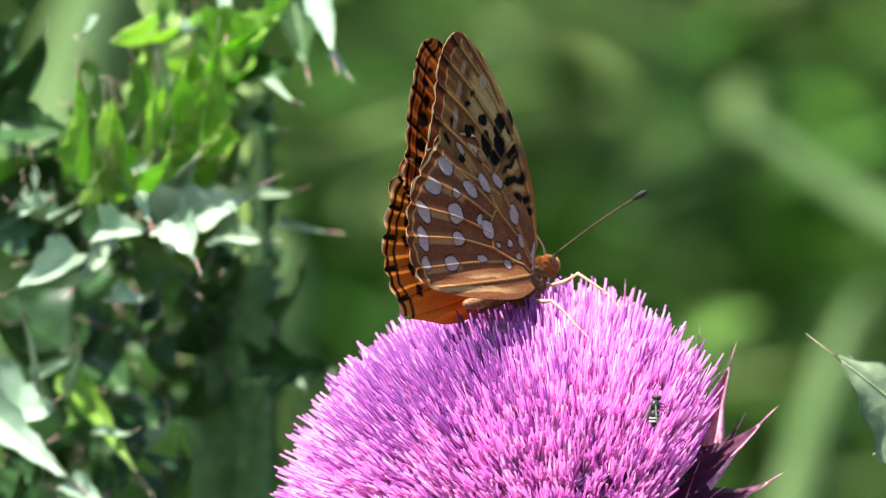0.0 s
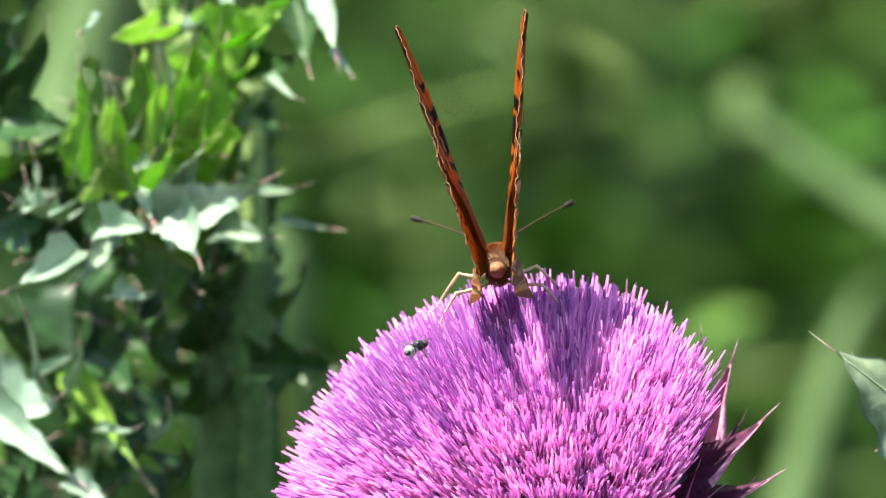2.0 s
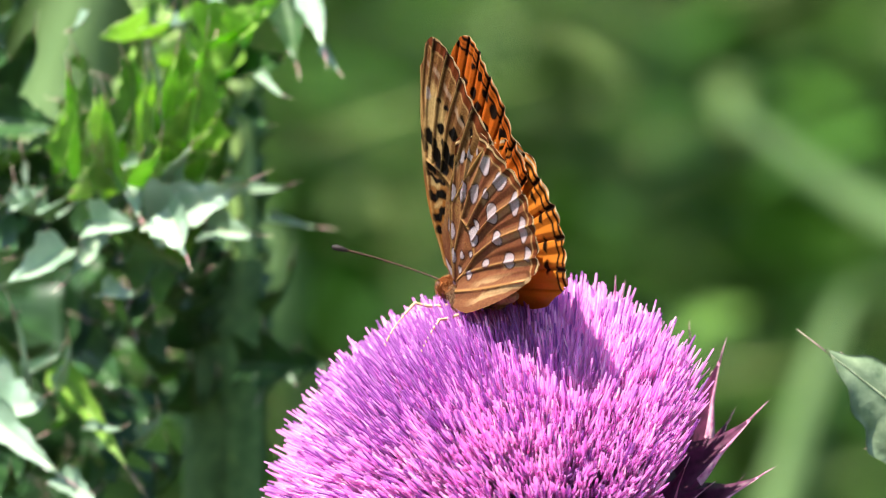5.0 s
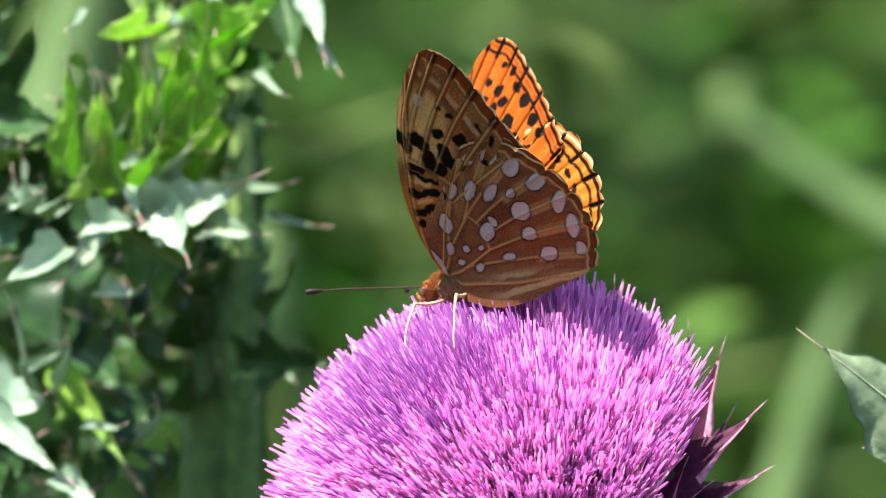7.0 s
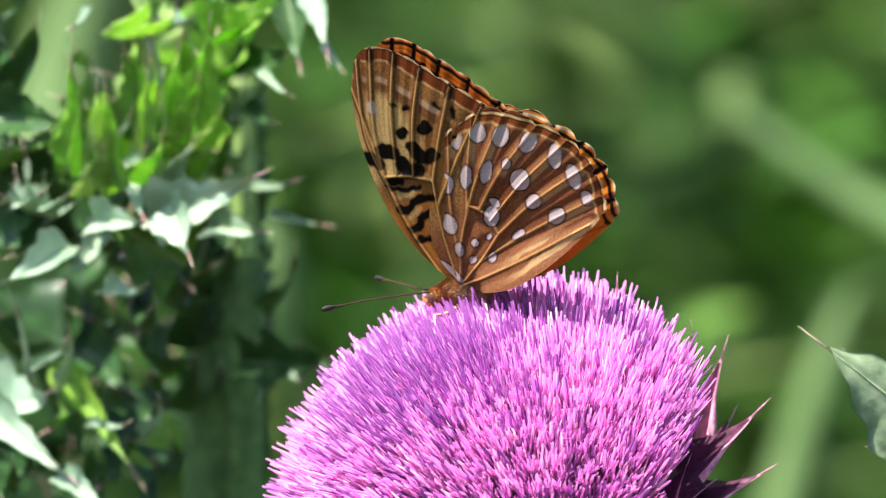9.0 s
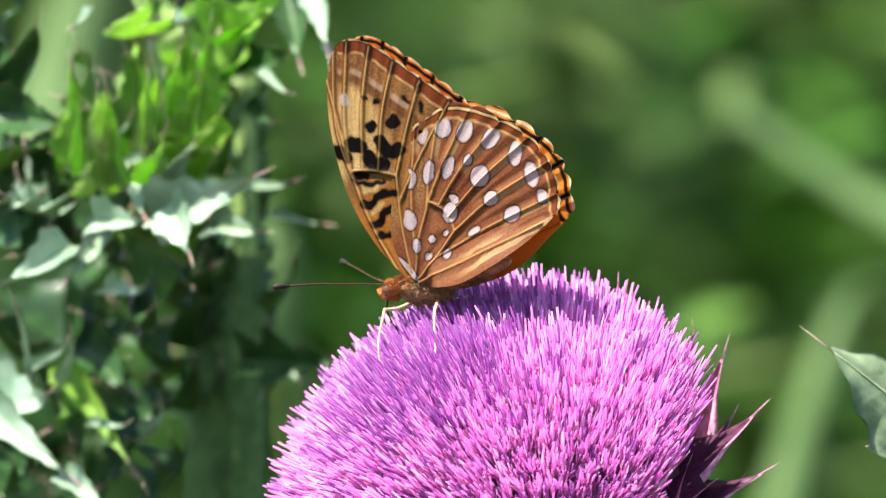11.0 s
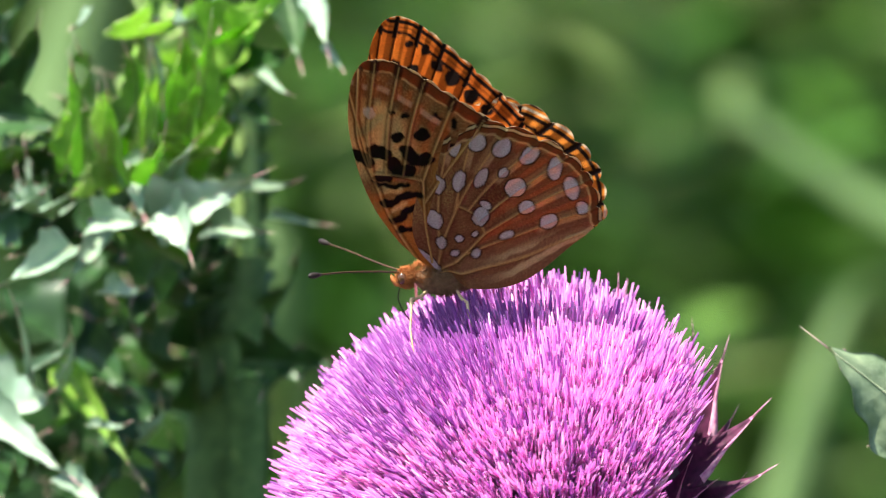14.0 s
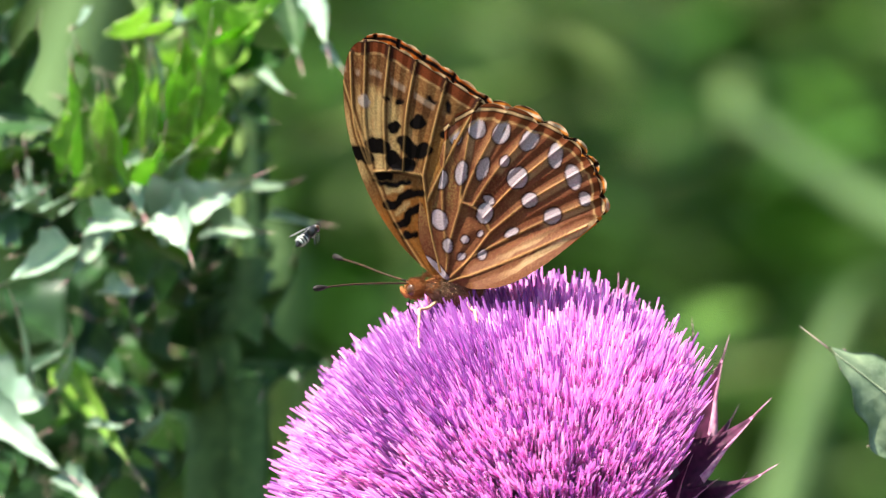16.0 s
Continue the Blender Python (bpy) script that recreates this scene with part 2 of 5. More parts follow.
def build_meadow():
    rng = np.random.RandomState(11)
    verts, faces = [], []
    for i in range(2600):
        y = 0.8 + 6.5 * rng.rand()
        x = (rng.rand() - 0.5) * (1.6 + 0.5 * y)
        blade(verts, faces, (x, y, rise(y) - 0.02), rng.uniform(0.35, 0.75), rng.uniform(0.004, 0.011), rng.normal(0, 0.15),
              rng.uniform(0, 6.28), rng.uniform(0.05, 0.4), rng)
    for i in range(3600):
        x, y = rng.uniform(-7, 7), rng.uniform(-5, 12)
        if abs(x) < 1.1 and -2.4 < y < 6.5:
            continue
        blade(verts, faces, (x, y, rise(y) - 0.02), rng.uniform(0.3, 0.75), rng.uniform(0.004, 0.012), rng.normal(0, 0.1), rng.uniform(0, 6.28), rng.uniform(0.05, 0.4), rng, 4)
    more = np.random.RandomState(12)
    for i in range(8000):
        x, y = more.uniform(-7, 7), more.uniform(-5, 12)
        if abs(x) < 1.1 and -2.4 < y < 6.5 or abs(x) < 2.2 and y > 0.5:
            continue
        blade(verts, faces, (x, y, rise(y) - 0.02), more.uniform(0.3, 0.75), more.uniform(0.004, 0.012), more.normal(0, 0.1), more.uniform(0, 6.28), more.uniform(0.05, 0.4), more, 4)
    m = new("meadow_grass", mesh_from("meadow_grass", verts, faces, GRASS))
    tagged(m, "dense tall green meadow grass and weeds behind the thistle", "grass", kind="stuff")
    # broad short leaves of mixed weeds among the grass
    verts, faces = [], []
    for i in range(15000):
        y = 1.0 + 5.5 * rng.rand()
        x = (rng.rand() - 0.5) * (1.2 + 0.5 * y)
        size = rng.uniform(0.6, 1.5)
        blade(verts, faces, (x, y, rise(y) + 0.72 * rng.rand() ** 0.7), rng.uniform(-0.03, 0.05) * size, rng.uniform(0.008, 0.017) * size, rng.uniform(0.04, 0.10) * size,
              rng.uniform(0, 6.28), rng.uniform(0.0, 0.03), rng, 3)
    # taller stalks with broad leaves close behind the thistles
    tall = np.random.RandomState(38)
    for i in range(70):
        y = tall.uniform(0.8, 2.2)
        x = tall.uniform(-0.075, 0.075) * (y + 1.35)
        top = tall.uniform(0.85, 1.0 + 0.07 * (y + 1.35))
        blade(verts, faces, (x, y, rise(y) - 0.02), top - rise(y), 0.0012, 0.0, 0.0, 0.0, tall, 3)
        for k in range(5):
            size = tall.uniform(0.5, 1.1)
            blade(verts, faces, (x, y, top - 0.035 * k), tall.uniform(-0.03, 0.05) * size, tall.uniform(0.008, 0.016) * size, tall.uniform(0.04, 0.10) * size, tall.uniform(0, 6.28), tall.uniform(0.0, 0.03), tall, 3)
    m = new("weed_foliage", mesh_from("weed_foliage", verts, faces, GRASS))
    tagged(m, "leafy green weeds growing through the meadow grass", "weeds", kind="stuff")


def build_hedge():
    """A far row of bushes that closes the meadow."""
    rng = np.random.RandomState(21)
    verts, faces = [], []
    for i in range(9000):
        a = rng.uniform(0, 2 * math.pi)
        r = 26 + rng.normal(0, 1.2)
        z = rise(26 * math.sin(a)) + 4.5 * rng.rand() ** 1.2 * (0.75 + 0.35 * noise.noise((a * 5, 0, 0)))
        c = Vector((r * math.cos(a), r * math.sin(a), z))
        u = Vector(rng.normal(size=3)).normalized() * 0.30
        v = u.cross(Vector(rng.normal(size=3))).normalized() * 0.17
        w = u.cross(v).normalized() * 0.02
        k = len(verts)
        verts += [c - u, c + v, c + u, c - v, c + w]
        faces += [(k, k + 1, k + 4), (k + 1, k + 2, k + 4), (k + 2, k + 3, k + 4), (k + 3, k, k + 4), (k, k + 3, k + 2, k + 1)]
    m = new("hedge", mesh_from("hedge", verts, faces, HEDGE, shade=False))
    tagged(m, "far row of leafy green bushes round the meadow", "hedge", kind="stuff")


def pale_blade(label, path, width, normal):
    """One long pale blade of grass, rooted in the ground and arching over along its path."""
    line = glide(path, 26)
    verts, faces = [], []
    normal = Vector(normal).normalized()
    for i, p in enumerate(line):
        t = i / 25
        way = Vector(line[min(i + 1, 25)] - line[max(i - 1, 0)]).normalized()
        side = way.cross(normal).normalized()
        out = side.cross(way)
        w = width * math.sin(math.pi * min(1, 0.22 + 0.78 * t)) ** 0.6 + 0.0005
        for across, lift in ((-w, 0.2 * w), (0, 0), (w, 0.2 * w), (0, -0.1 * w - 0.0006)):
            verts.append(Vector(p) + side * across + out * lift)
    for i in range(25):
        for k in range(4):
            a, b = 4 * i + k, 4 * i + (k + 1) % 4
            faces.append((a, b, b + 4, a + 4))
    ob = new("grass_blade", mesh_from("grass_blade", verts, faces, PALE_BLADE))
    tagged(ob, label, "grass blade", "broad pale blades")
    v, f = tube_mesh(line + np.array(normal) * 0.0003, [0.0011 * (1 - 0.8 * i / 25) for i in range(26)], 6)
    part("midrib", mesh_from("midrib", v, f, RIB_GREEN), None, ob, "raised green midrib")


build_ground()
build_meadow()
build_hedge()


# ---------------------------------------------------------------- thistle leaves and stems
def leaf_shape(length, width, lobes, fold, wave, curl, seed, blunt=1.25):
    """A spiny thistle leaf along x: blade with drawn-out toothed lobes, its raised midrib and its spines."""
    rng = np.random.RandomState(seed)
    steps, across = 14 * max(lobes, 2), (-1.0, -0.82, -0.55, -0.25, 0.0, 0.25, 0.55, 0.82, 1.0)
    offs = rng.uniform(-0.15, 0.15, 2)

    def half(t, side):
        t = max(0.0, t)
        if lobes == 1:
            return 0.5 * width * (0.62 + 0.38 * math.sin(0.5 * math.pi * min(1, t / 0.2))) * 1.15 * max(0.0, 1 - max(0, t - 0.06) / 0.94) ** blunt * (1 + 0.10 * math.sin(t * 29 + 2.4 * side + seed))
        env = (0.45 + 0.55 * max(0.0, math.sin(math.pi * min(1, t * 1.05 + 0.16))) ** 0.8) * max(0.0, 1 - t ** 2.6)
        q = (t * lobes + offs[side] + 0.55) % 1.0
        tooth = 1 - abs(q - 0.62) / (0.62 if q < 0.62 else 0.38)
        return 0.5 * width * env * (0.50 + 0.50 * tooth ** 1.25)

    def point(t, s):
        side = 0 if s < 0 else 1
        w = half(t, side)
        y = s * w
        x = length * t + abs(s) * w * 0.35
        z = fold * abs(y) + wave * width * math.sin(2 * math.pi * (t * lobes + 0.3 * side)) * s * s
        a = curl * t
        r = length / max(abs(curl), 1e-3) * (1 if curl >= 0 else -1)
        bx, bz = (r * math.sin(a), r * (1 - math.cos(a))) if abs(curl) > 1e-3 else (x, 0)
        dx = x - length * t
        return (bx + dx * math.cos(a) - z * math.sin(a), y, bz + dx * math.sin(a) + z * math.cos(a))

    verts, faces, m = [], [], len(across)
    for layer in (0.0, -0.00022):
        for i in range(steps + 1):
            for s in across:
                x, y, z = point(i / steps, s)
                verts.append((x, y, z + layer))
    n = (steps + 1) * m
    for i in range(steps):
        for j in range(m - 1):
            a = i * m + j
            faces.append((a, a + 1, a + m + 1, a + m)[::-1])
            faces.append((n + a, n + a + 1, n + a + m + 1, n + a + m))
    ring = [i * m for i in range(steps + 1)] + [steps * m + j for j in range(1, m)] + [i * m + m - 1 for i in range(steps - 1, -1, -1)] + list(range(m - 2, 0, -1))
    for k in range(len(ring)):
        a, b = ring[k], ring[(k + 1) % len(ring)]
        faces.append((a, b, b + n, a + n))
    rib = [point(t, 0) for t in np.linspace(0, 0.97, 12)]
    rib = [(x, y, z + 0.00012) for x, y, z in rib]
    ribs = tube_mesh(rib, [min(width, 0.012) * (0.024 * (1 - t) + 0.005) for t in np.linspace(0, 1, 12)], 6)
    sv, sf, st = [], [], []

    def spine(p, q, r):
        v, f = tube_mesh([p, [(a + b) / 2 for a, b in zip(p, q)], q], [r, r * 0.6, r * 0.08], 5)
        k = len(sv)
        sv.extend(v)
        sf.extend(tuple(i + k for i in face) for face in f)
        st.extend([0.0] * 5 + [0.45] * 5 + [1.0] * 5)

    tip = Vector(point(1.0, 0))
    way = (tip - Vector(point(0.93, 0))).normalized()
    spine(tip - way * 0.0022, tip + way * (0.0022 + min(0.17 * length, 0.0036)), 0.00018)
    for side, s in ((0, -1.0), (1, 1.0)):
        for k in range(lobes + 1 if lobes > 1 else 0):
            t = (k + 0.62 - 0.55 - offs[side]) / lobes
            if 0.03 < t < 0.95:
                p = Vector(point(t, s))
                w = (p - Vector(point(t - 0.05, s * 0.4))).normalized()
                spine(p - w * 0.0008, p + w * (0.0022 + 0.25 * half(t, side)), 0.00015)
        for t in np.linspace(0.08, 0.9, 3 * lobes):
            p = Vector(point(t + rng.uniform(-0.01, 0.01), s))
            w = (p - Vector(point(max(t - 0.04, 0), s * 0.5))).normalized()
            spine(p - w * 0.0002, p + w * 0.0007, 0.00009)
    return (verts, faces), ribs, (sv, sf, st)


leaf_count = [0]


def leaf(plant, x0, y0, z0, x1, y1, z1, width, lobes, material, fold=1.05, wave=0.12, curl=0.4, up=None, blunt=1.25):
    """A leaf from its foot to its tip, in millimetres from a point one metre above the origin."""
    foot, tip = Vector((x0, y0, z0)) * MM, Vector((x1, y1, z1)) * MM
    width = width * 1.75
    leaf_count[0] += 1
    seed = leaf_count[0]
    r = random.Random(seed * 7)
    sway = 0.22 if material is BLOOM_LEAF else 0.5
    up = up or (-0.28 + r.uniform(-sway, sway), -0.8, 0.5 + r.uniform(-sway, sway))
    curl = curl + r.uniform(-0.25, 0.35)
    fold = fold * r.uniform(0.75, 1.2)
    lobes = lobes + 1 if lobes > 1 else lobes
    length = (tip - foot).length * (1 + curl * curl / 24)
    blade_, ribs, spines = leaf_shape(length, width * MM, lobes, fold, wave, curl, seed, blunt)
    ob = part("leaf", mesh_from("leaf", *blade_, material), None, plant)
    chord = Matrix.Rotation(curl / 2, 4, "Y")
    ob.matrix_basis = Matrix.Translation(Vector((0, 0, LENS_HEIGHT)) - plant.location) @ facing(foot, tip - foot, up) @ chord
    rib = RIB if material in (BLOOM_LEAF, LIME_LEAF, GREY_LEAF) else RIB_GREEN if material in (GREEN_LEAF, MID_LEAF) else RIB_DARK
    part("midrib", mesh_from("midrib", *ribs, rib), None, ob, "pale raised midrib" if rib is RIB else "")
    tagged(part("spine_fringe", mesh_from("spine_fringe", spines[0], spines[1], SPINE, spines[2]), None, ob, "straw-coloured pink-based spines"), kind="stuff")
    return ob


def stem(plant, points, radius, wings=True, seed=1, material=None):
    """A ribbed stem with two wavy, spiny wings, through points in millimetres as for leaf()."""
    rng = np.random.RandomState(seed)
    path = glide(points, 60) * MM
    verts, faces = [], []
    sides = 14
    n = len(path)
    for i, p in enumerate(path):
        for k in range(sides):
            a = 2 * math.pi * k / sides
            r = radius * MM * (1 + 0.10 * (k % 2)) * (1.0 + 0.35 * (1 - i / n))
            verts.append((p[0] + r * math.cos(a), p[1] + r * math.sin(a), p[2]))
    for i in range(n - 1):
        for k in range(sides):
            a, b = i * sides + k, i * sides + (k + 1) % sides
            faces.append((a, b, b + sides, a + sides))
    faces.append(tuple(range((n - 1) * sides, n * sides)))
    ob = part("stem", mesh_from("stem", verts, faces, material or STEM), None, plant)
    ob.matrix_basis = Matrix.Translation(Vector((0, 0, LENS_HEIGHT)) - plant.location)
    if wings:
        for a0 in (0.3, 2.3, 4.4):
            wv, wf = [], []
            fine = glide(points, 260) * MM
            for i, p in enumerate(fine):
                tooth = abs(((i * 0.21 + a0) % 1.0) - 0.5) * 2
                w = min(radius, 2.6) * MM * (1.0 + 1.5 * tooth ** 2 * (0.6 + 0.4 * math.sin(i * 0.7)))
                a = a0 + 0.35 * math.sin(i * 0.31 + a0)
                d = Vector((math.cos(a), math.sin(a), 0))
                side_ = Vector((-math.sin(a), math.cos(a), 0)) * 0.00025
                q = Vector(p)
                wv += [q + d * radius * MM * 0.8 - side_, q + d * (radius * MM * 0.8 + w) + Vector((0, 0, 0.3 * w)), q + d * radius * MM * 0.8 + side_]
            for i in range(len(fine) - 1):
                for k in range(3):
                    b = (k + 1) % 3
                    wf.append((3 * i + k, 3 * i + b, 3 * i + 3 + b, 3 * i + 3 + k))
            part("stem_wing", mesh_from("stem_wing", wv, wf, DARK_LEAF), None, ob, "wavy spiny green wing down the stem")
    return ob


def plant_at(x, y, label, group=""):
    ob = new("thistle_plant")
    ob.location = (x * MM, y * MM, 0)
    return tagged(ob, label, "thistle", group)


left_plant = plant_at(-46, 120, "tall green musk thistle with pale spiny leaves, out of focus")
stem(left_plant, [(-46, 120, -1010), (-44, 120, -500), (-37.5, 118, -44), (-38, 117, -15), (-41, 116, -2)], 5.6)
stem(left_plant, [(-41, 116, -5), (-44, 116, 8), (-48, 118, 26), (-51, 122, 62)], 2.2, seed=2, material=GREEN_LEAF)
stem(left_plant, [(-38, 150, -1010), (-36, 150, -400), (-35, 148, -44), (-35, 148, -20), (-35, 148, 4), (-35, 148, 30)], 2.0, seed=3, material=RIB_GREEN)
# pale or dark leaf tones also paint in which leaves are lit or shaded
leaf(left_plant, -48.7, 67, 4.6, -31.3, 55, 11.9, 6.8, 1, BLOOM_LEAF, fold=0.9, up=(0.0, -1, 0.15))
leaf(left_plant, -46.8, 70, 10.0, -41.4, 58, 17.7, 2.8, 1, BLOOM_LEAF, fold=0.9, up=(0.3, -1, 0.1))
leaf(left_plant, -39.0, 70, 3.9, -29.9, 58, 2.8, 4.1, 1, BLOOM_LEAF, fold=0.9, up=(0.0, -1, 0.2))
leaf(left_plant, -45.6, 62, 7.2, -41.8, 50, -1.0, 4.9, 1, BLOOM_LEAF, fold=0.7, up=(-0.5, -0.9, 0.2))
leaf(left_plant, -58.1, 64, 4.6, -49.7, 52, 4.8, 4.1, 1, BLOOM_LEAF, fold=0.9, up=(0.0, -1, 0.2))
leaf(left_plant, -54.7, 67, 10.5, -55.6, 55, 24.9, 3.8, 1, GREEN_LEAF)
leaf(left_plant, -60.0, 68, 13.3, -61.5, 56, 29.2, 4.1, 1, GREEN_LEAF)
leaf(left_plant, -45.8, 70, 18.1, -43.9, 58, 33.0, 4.9, 1, GREEN_LEAF)
leaf(left_plant, -51.9, 72, 18.1, -52.5, 60, 32.5, 4.7, 1, MID_LEAF)
leaf(left_plant, -57.5, 67, 15.2, -57.3, 55, 26.3, 3.4, 1, LIME_LEAF)
leaf(left_plant, -42.9, 68, 19.0, -40.5, 56, 28.2, 3.4, 1, GREEN_LEAF)
leaf(left_plant, -49.3, 65, 10.5, -46.2, 53, 18.8, 3.8, 1, GREEN_LEAF)
leaf(left_plant, -34.9, 70, 36.1, -29.5, 58, 39.5, 3.8, 1, GREEN_LEAF)
leaf(left_plant, -47.4, 73, 36.2, -44.4, 61, 40.6, 3.8, 1, LIME_LEAF)
leaf(left_plant, -53.2, 70, 15.2, -49.6, 58, 5.3, 3.4, 1, BLOOM_LEAF)
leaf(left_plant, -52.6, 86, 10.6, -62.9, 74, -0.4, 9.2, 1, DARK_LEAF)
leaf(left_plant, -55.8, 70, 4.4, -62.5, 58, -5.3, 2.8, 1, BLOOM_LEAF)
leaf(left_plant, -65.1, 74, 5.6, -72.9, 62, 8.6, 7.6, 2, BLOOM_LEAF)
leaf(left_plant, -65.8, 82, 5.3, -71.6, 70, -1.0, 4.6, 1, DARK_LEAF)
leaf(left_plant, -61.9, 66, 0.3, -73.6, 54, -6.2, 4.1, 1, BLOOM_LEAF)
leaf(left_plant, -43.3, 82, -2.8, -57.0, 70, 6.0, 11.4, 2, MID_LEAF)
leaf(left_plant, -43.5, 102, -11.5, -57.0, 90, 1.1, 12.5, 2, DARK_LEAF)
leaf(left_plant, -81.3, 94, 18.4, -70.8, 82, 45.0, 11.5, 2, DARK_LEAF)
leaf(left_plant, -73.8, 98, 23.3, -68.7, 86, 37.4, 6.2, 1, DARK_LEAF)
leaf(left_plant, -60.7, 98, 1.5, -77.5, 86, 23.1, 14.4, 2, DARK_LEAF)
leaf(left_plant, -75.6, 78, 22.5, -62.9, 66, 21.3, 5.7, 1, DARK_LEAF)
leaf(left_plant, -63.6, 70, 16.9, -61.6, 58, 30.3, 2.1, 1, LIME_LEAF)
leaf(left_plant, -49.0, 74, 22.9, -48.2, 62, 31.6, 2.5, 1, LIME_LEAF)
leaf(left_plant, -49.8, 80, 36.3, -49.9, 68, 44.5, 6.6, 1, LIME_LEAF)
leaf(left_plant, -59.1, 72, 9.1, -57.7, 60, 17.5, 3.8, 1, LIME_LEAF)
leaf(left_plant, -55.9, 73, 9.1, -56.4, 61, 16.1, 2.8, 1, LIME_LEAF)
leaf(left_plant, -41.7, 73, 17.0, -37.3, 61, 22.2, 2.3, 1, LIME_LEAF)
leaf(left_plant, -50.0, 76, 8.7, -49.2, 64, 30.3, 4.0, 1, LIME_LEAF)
leaf(left_plant, -41.7, 73, 17.0, -38.8, 61, 36.3, 6.6, 1, GREEN_LEAF)
leaf(left_plant, -39.1, 73, 33.8, -26.3, 61, 42.9, 5.7, 1, GREEN_LEAF)
leaf(left_plant, -43.9, 76, 23.9, -43.0, 64, 35.7, 4.9, 1, GREEN_LEAF)
leaf(left_plant, -56.8, 90, 7.8, -61.3, 78, 33.4, 7.6, 2, MID_LEAF)
leaf(left_plant, -53.1, 94, 13.1, -51.9, 82, 35.2, 11.0, 2, GREEN_LEAF)
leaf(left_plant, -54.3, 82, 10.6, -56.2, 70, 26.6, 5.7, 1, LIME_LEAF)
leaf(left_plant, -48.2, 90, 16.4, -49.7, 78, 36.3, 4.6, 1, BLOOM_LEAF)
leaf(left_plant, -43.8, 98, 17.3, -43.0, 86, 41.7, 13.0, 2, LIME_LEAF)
leaf(left_plant, -42.5, 102, 18.5, -29.0, 90, 44.7, 10.1, 2, GREEN_LEAF)
leaf(left_plant, -42.4, 90, 38.3, -48.7, 78, 38.8, 3.1, 1, BLOOM_LEAF)
leaf(left_plant, -37.6, 82, 44.5, -37.5, 70, 36.8, 1.5, 1, BLOOM_LEAF)
leaf(left_plant, -55.1, 74, 17.0, -52.0, 62, 22.3, 1.6, 1, BLOOM_LEAF)
leaf(left_plant, -49.6, 74, 15.1, -46.6, 62, 24.2, 1.8, 1, BLOOM_LEAF)
leaf(left_plant, -54.1, 74, 12.2, -49.7, 62, 16.5, 2.1, 1, BLOOM_LEAF)
leaf(left_plant, -60.9, 90, 9.7, -58.0, 78, 20.1, 3.3, 1, GREEN_LEAF)
leaf(left_plant, -46.5, 90, 8.7, -47.5, 78, 18.2, 3.6, 1, GREEN_LEAF)
leaf(left_plant, -51.9, 94, 8.8, -52.9, 82, 17.8, 3.5, 1, GREEN_LEAF)
leaf(left_plant, -57.2, 94, 8.8, -59.6, 82, 16.3, 3.5, 1, GREEN_LEAF)
leaf(left_plant, -43.7, 94, 9.7, -39.5, 82, 17.3, 3.8, 1, GREEN_LEAF)
leaf(left_plant, -42.9, 98, 13.6, -36.8, 86, 19.2, 3.3, 1, GREEN_LEAF)
leaf(left_plant, -37.1, 98, 29.8, -26.4, 86, 33.2, 6.0, 1, DARK_LEAF)
leaf(left_plant, -30.9, 82, 29.9, -25.8, 70, 26.0, 1.2, 1, BLOOM_LEAF)
leaf(left_plant, -26.5, 90, 43.3, -24.0, 78, 31.3, 4.6, 1, DARK_LEAF)
leaf(left_plant, -21.8, 82, 44.0, -19.3, 70, 33.0, 2.9, 1, BLOOM_LEAF)
leaf(left_plant, -19.9, 82, 34.5, -16.8, 70, 30.0, 1.0, 1, BLOOM_LEAF)
leaf(left_plant, -34.2, 98, 24.2, -28.7, 86, 21.5, 2.5, 1, DARK_LEAF)
leaf(left_plant, -79.0, 62, -24.2, -61.4, 50, -37.8, 4.5, 1, BLOOM_LEAF)
leaf(left_plant, -77.1, 70, -26.9, -65.7, 58, -24.1, 8.7, 1, BLOOM_LEAF)
leaf(left_plant, -64.8, 82, -19.0, -51.7, 70, -37.2, 3.4, 1, GREEN_LEAF)
leaf(left_plant, -59.3, 70, -29.4, -52.4, 58, -29.0, 1.3, 1, BLOOM_LEAF)
leaf(left_plant, -68.4, 70, -25.0, -71.0, 58, -9.8, 1.5, 1, BLOOM_LEAF)
leaf(left_plant, -64.0, 78, -23.9, -62.1, 66, -14.4, 2.0, 1, BLOOM_LEAF)
leaf(left_plant, -68.9, 74, -20.0, -62.7, 62, -15.7, 1.3, 1, BLOOM_LEAF)
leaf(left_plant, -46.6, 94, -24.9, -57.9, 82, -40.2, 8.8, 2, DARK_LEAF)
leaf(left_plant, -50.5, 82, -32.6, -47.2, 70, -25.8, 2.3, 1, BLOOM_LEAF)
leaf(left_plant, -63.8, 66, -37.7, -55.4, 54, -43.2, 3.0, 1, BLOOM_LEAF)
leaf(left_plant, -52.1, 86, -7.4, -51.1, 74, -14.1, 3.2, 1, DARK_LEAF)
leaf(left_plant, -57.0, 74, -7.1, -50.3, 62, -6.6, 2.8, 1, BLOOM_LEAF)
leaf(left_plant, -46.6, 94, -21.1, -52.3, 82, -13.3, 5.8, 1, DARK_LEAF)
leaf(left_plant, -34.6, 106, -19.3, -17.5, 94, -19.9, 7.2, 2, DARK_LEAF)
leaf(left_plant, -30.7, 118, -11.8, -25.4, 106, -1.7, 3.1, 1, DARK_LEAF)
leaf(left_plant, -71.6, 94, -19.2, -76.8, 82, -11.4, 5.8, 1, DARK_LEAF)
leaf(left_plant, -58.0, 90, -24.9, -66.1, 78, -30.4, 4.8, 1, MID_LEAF)
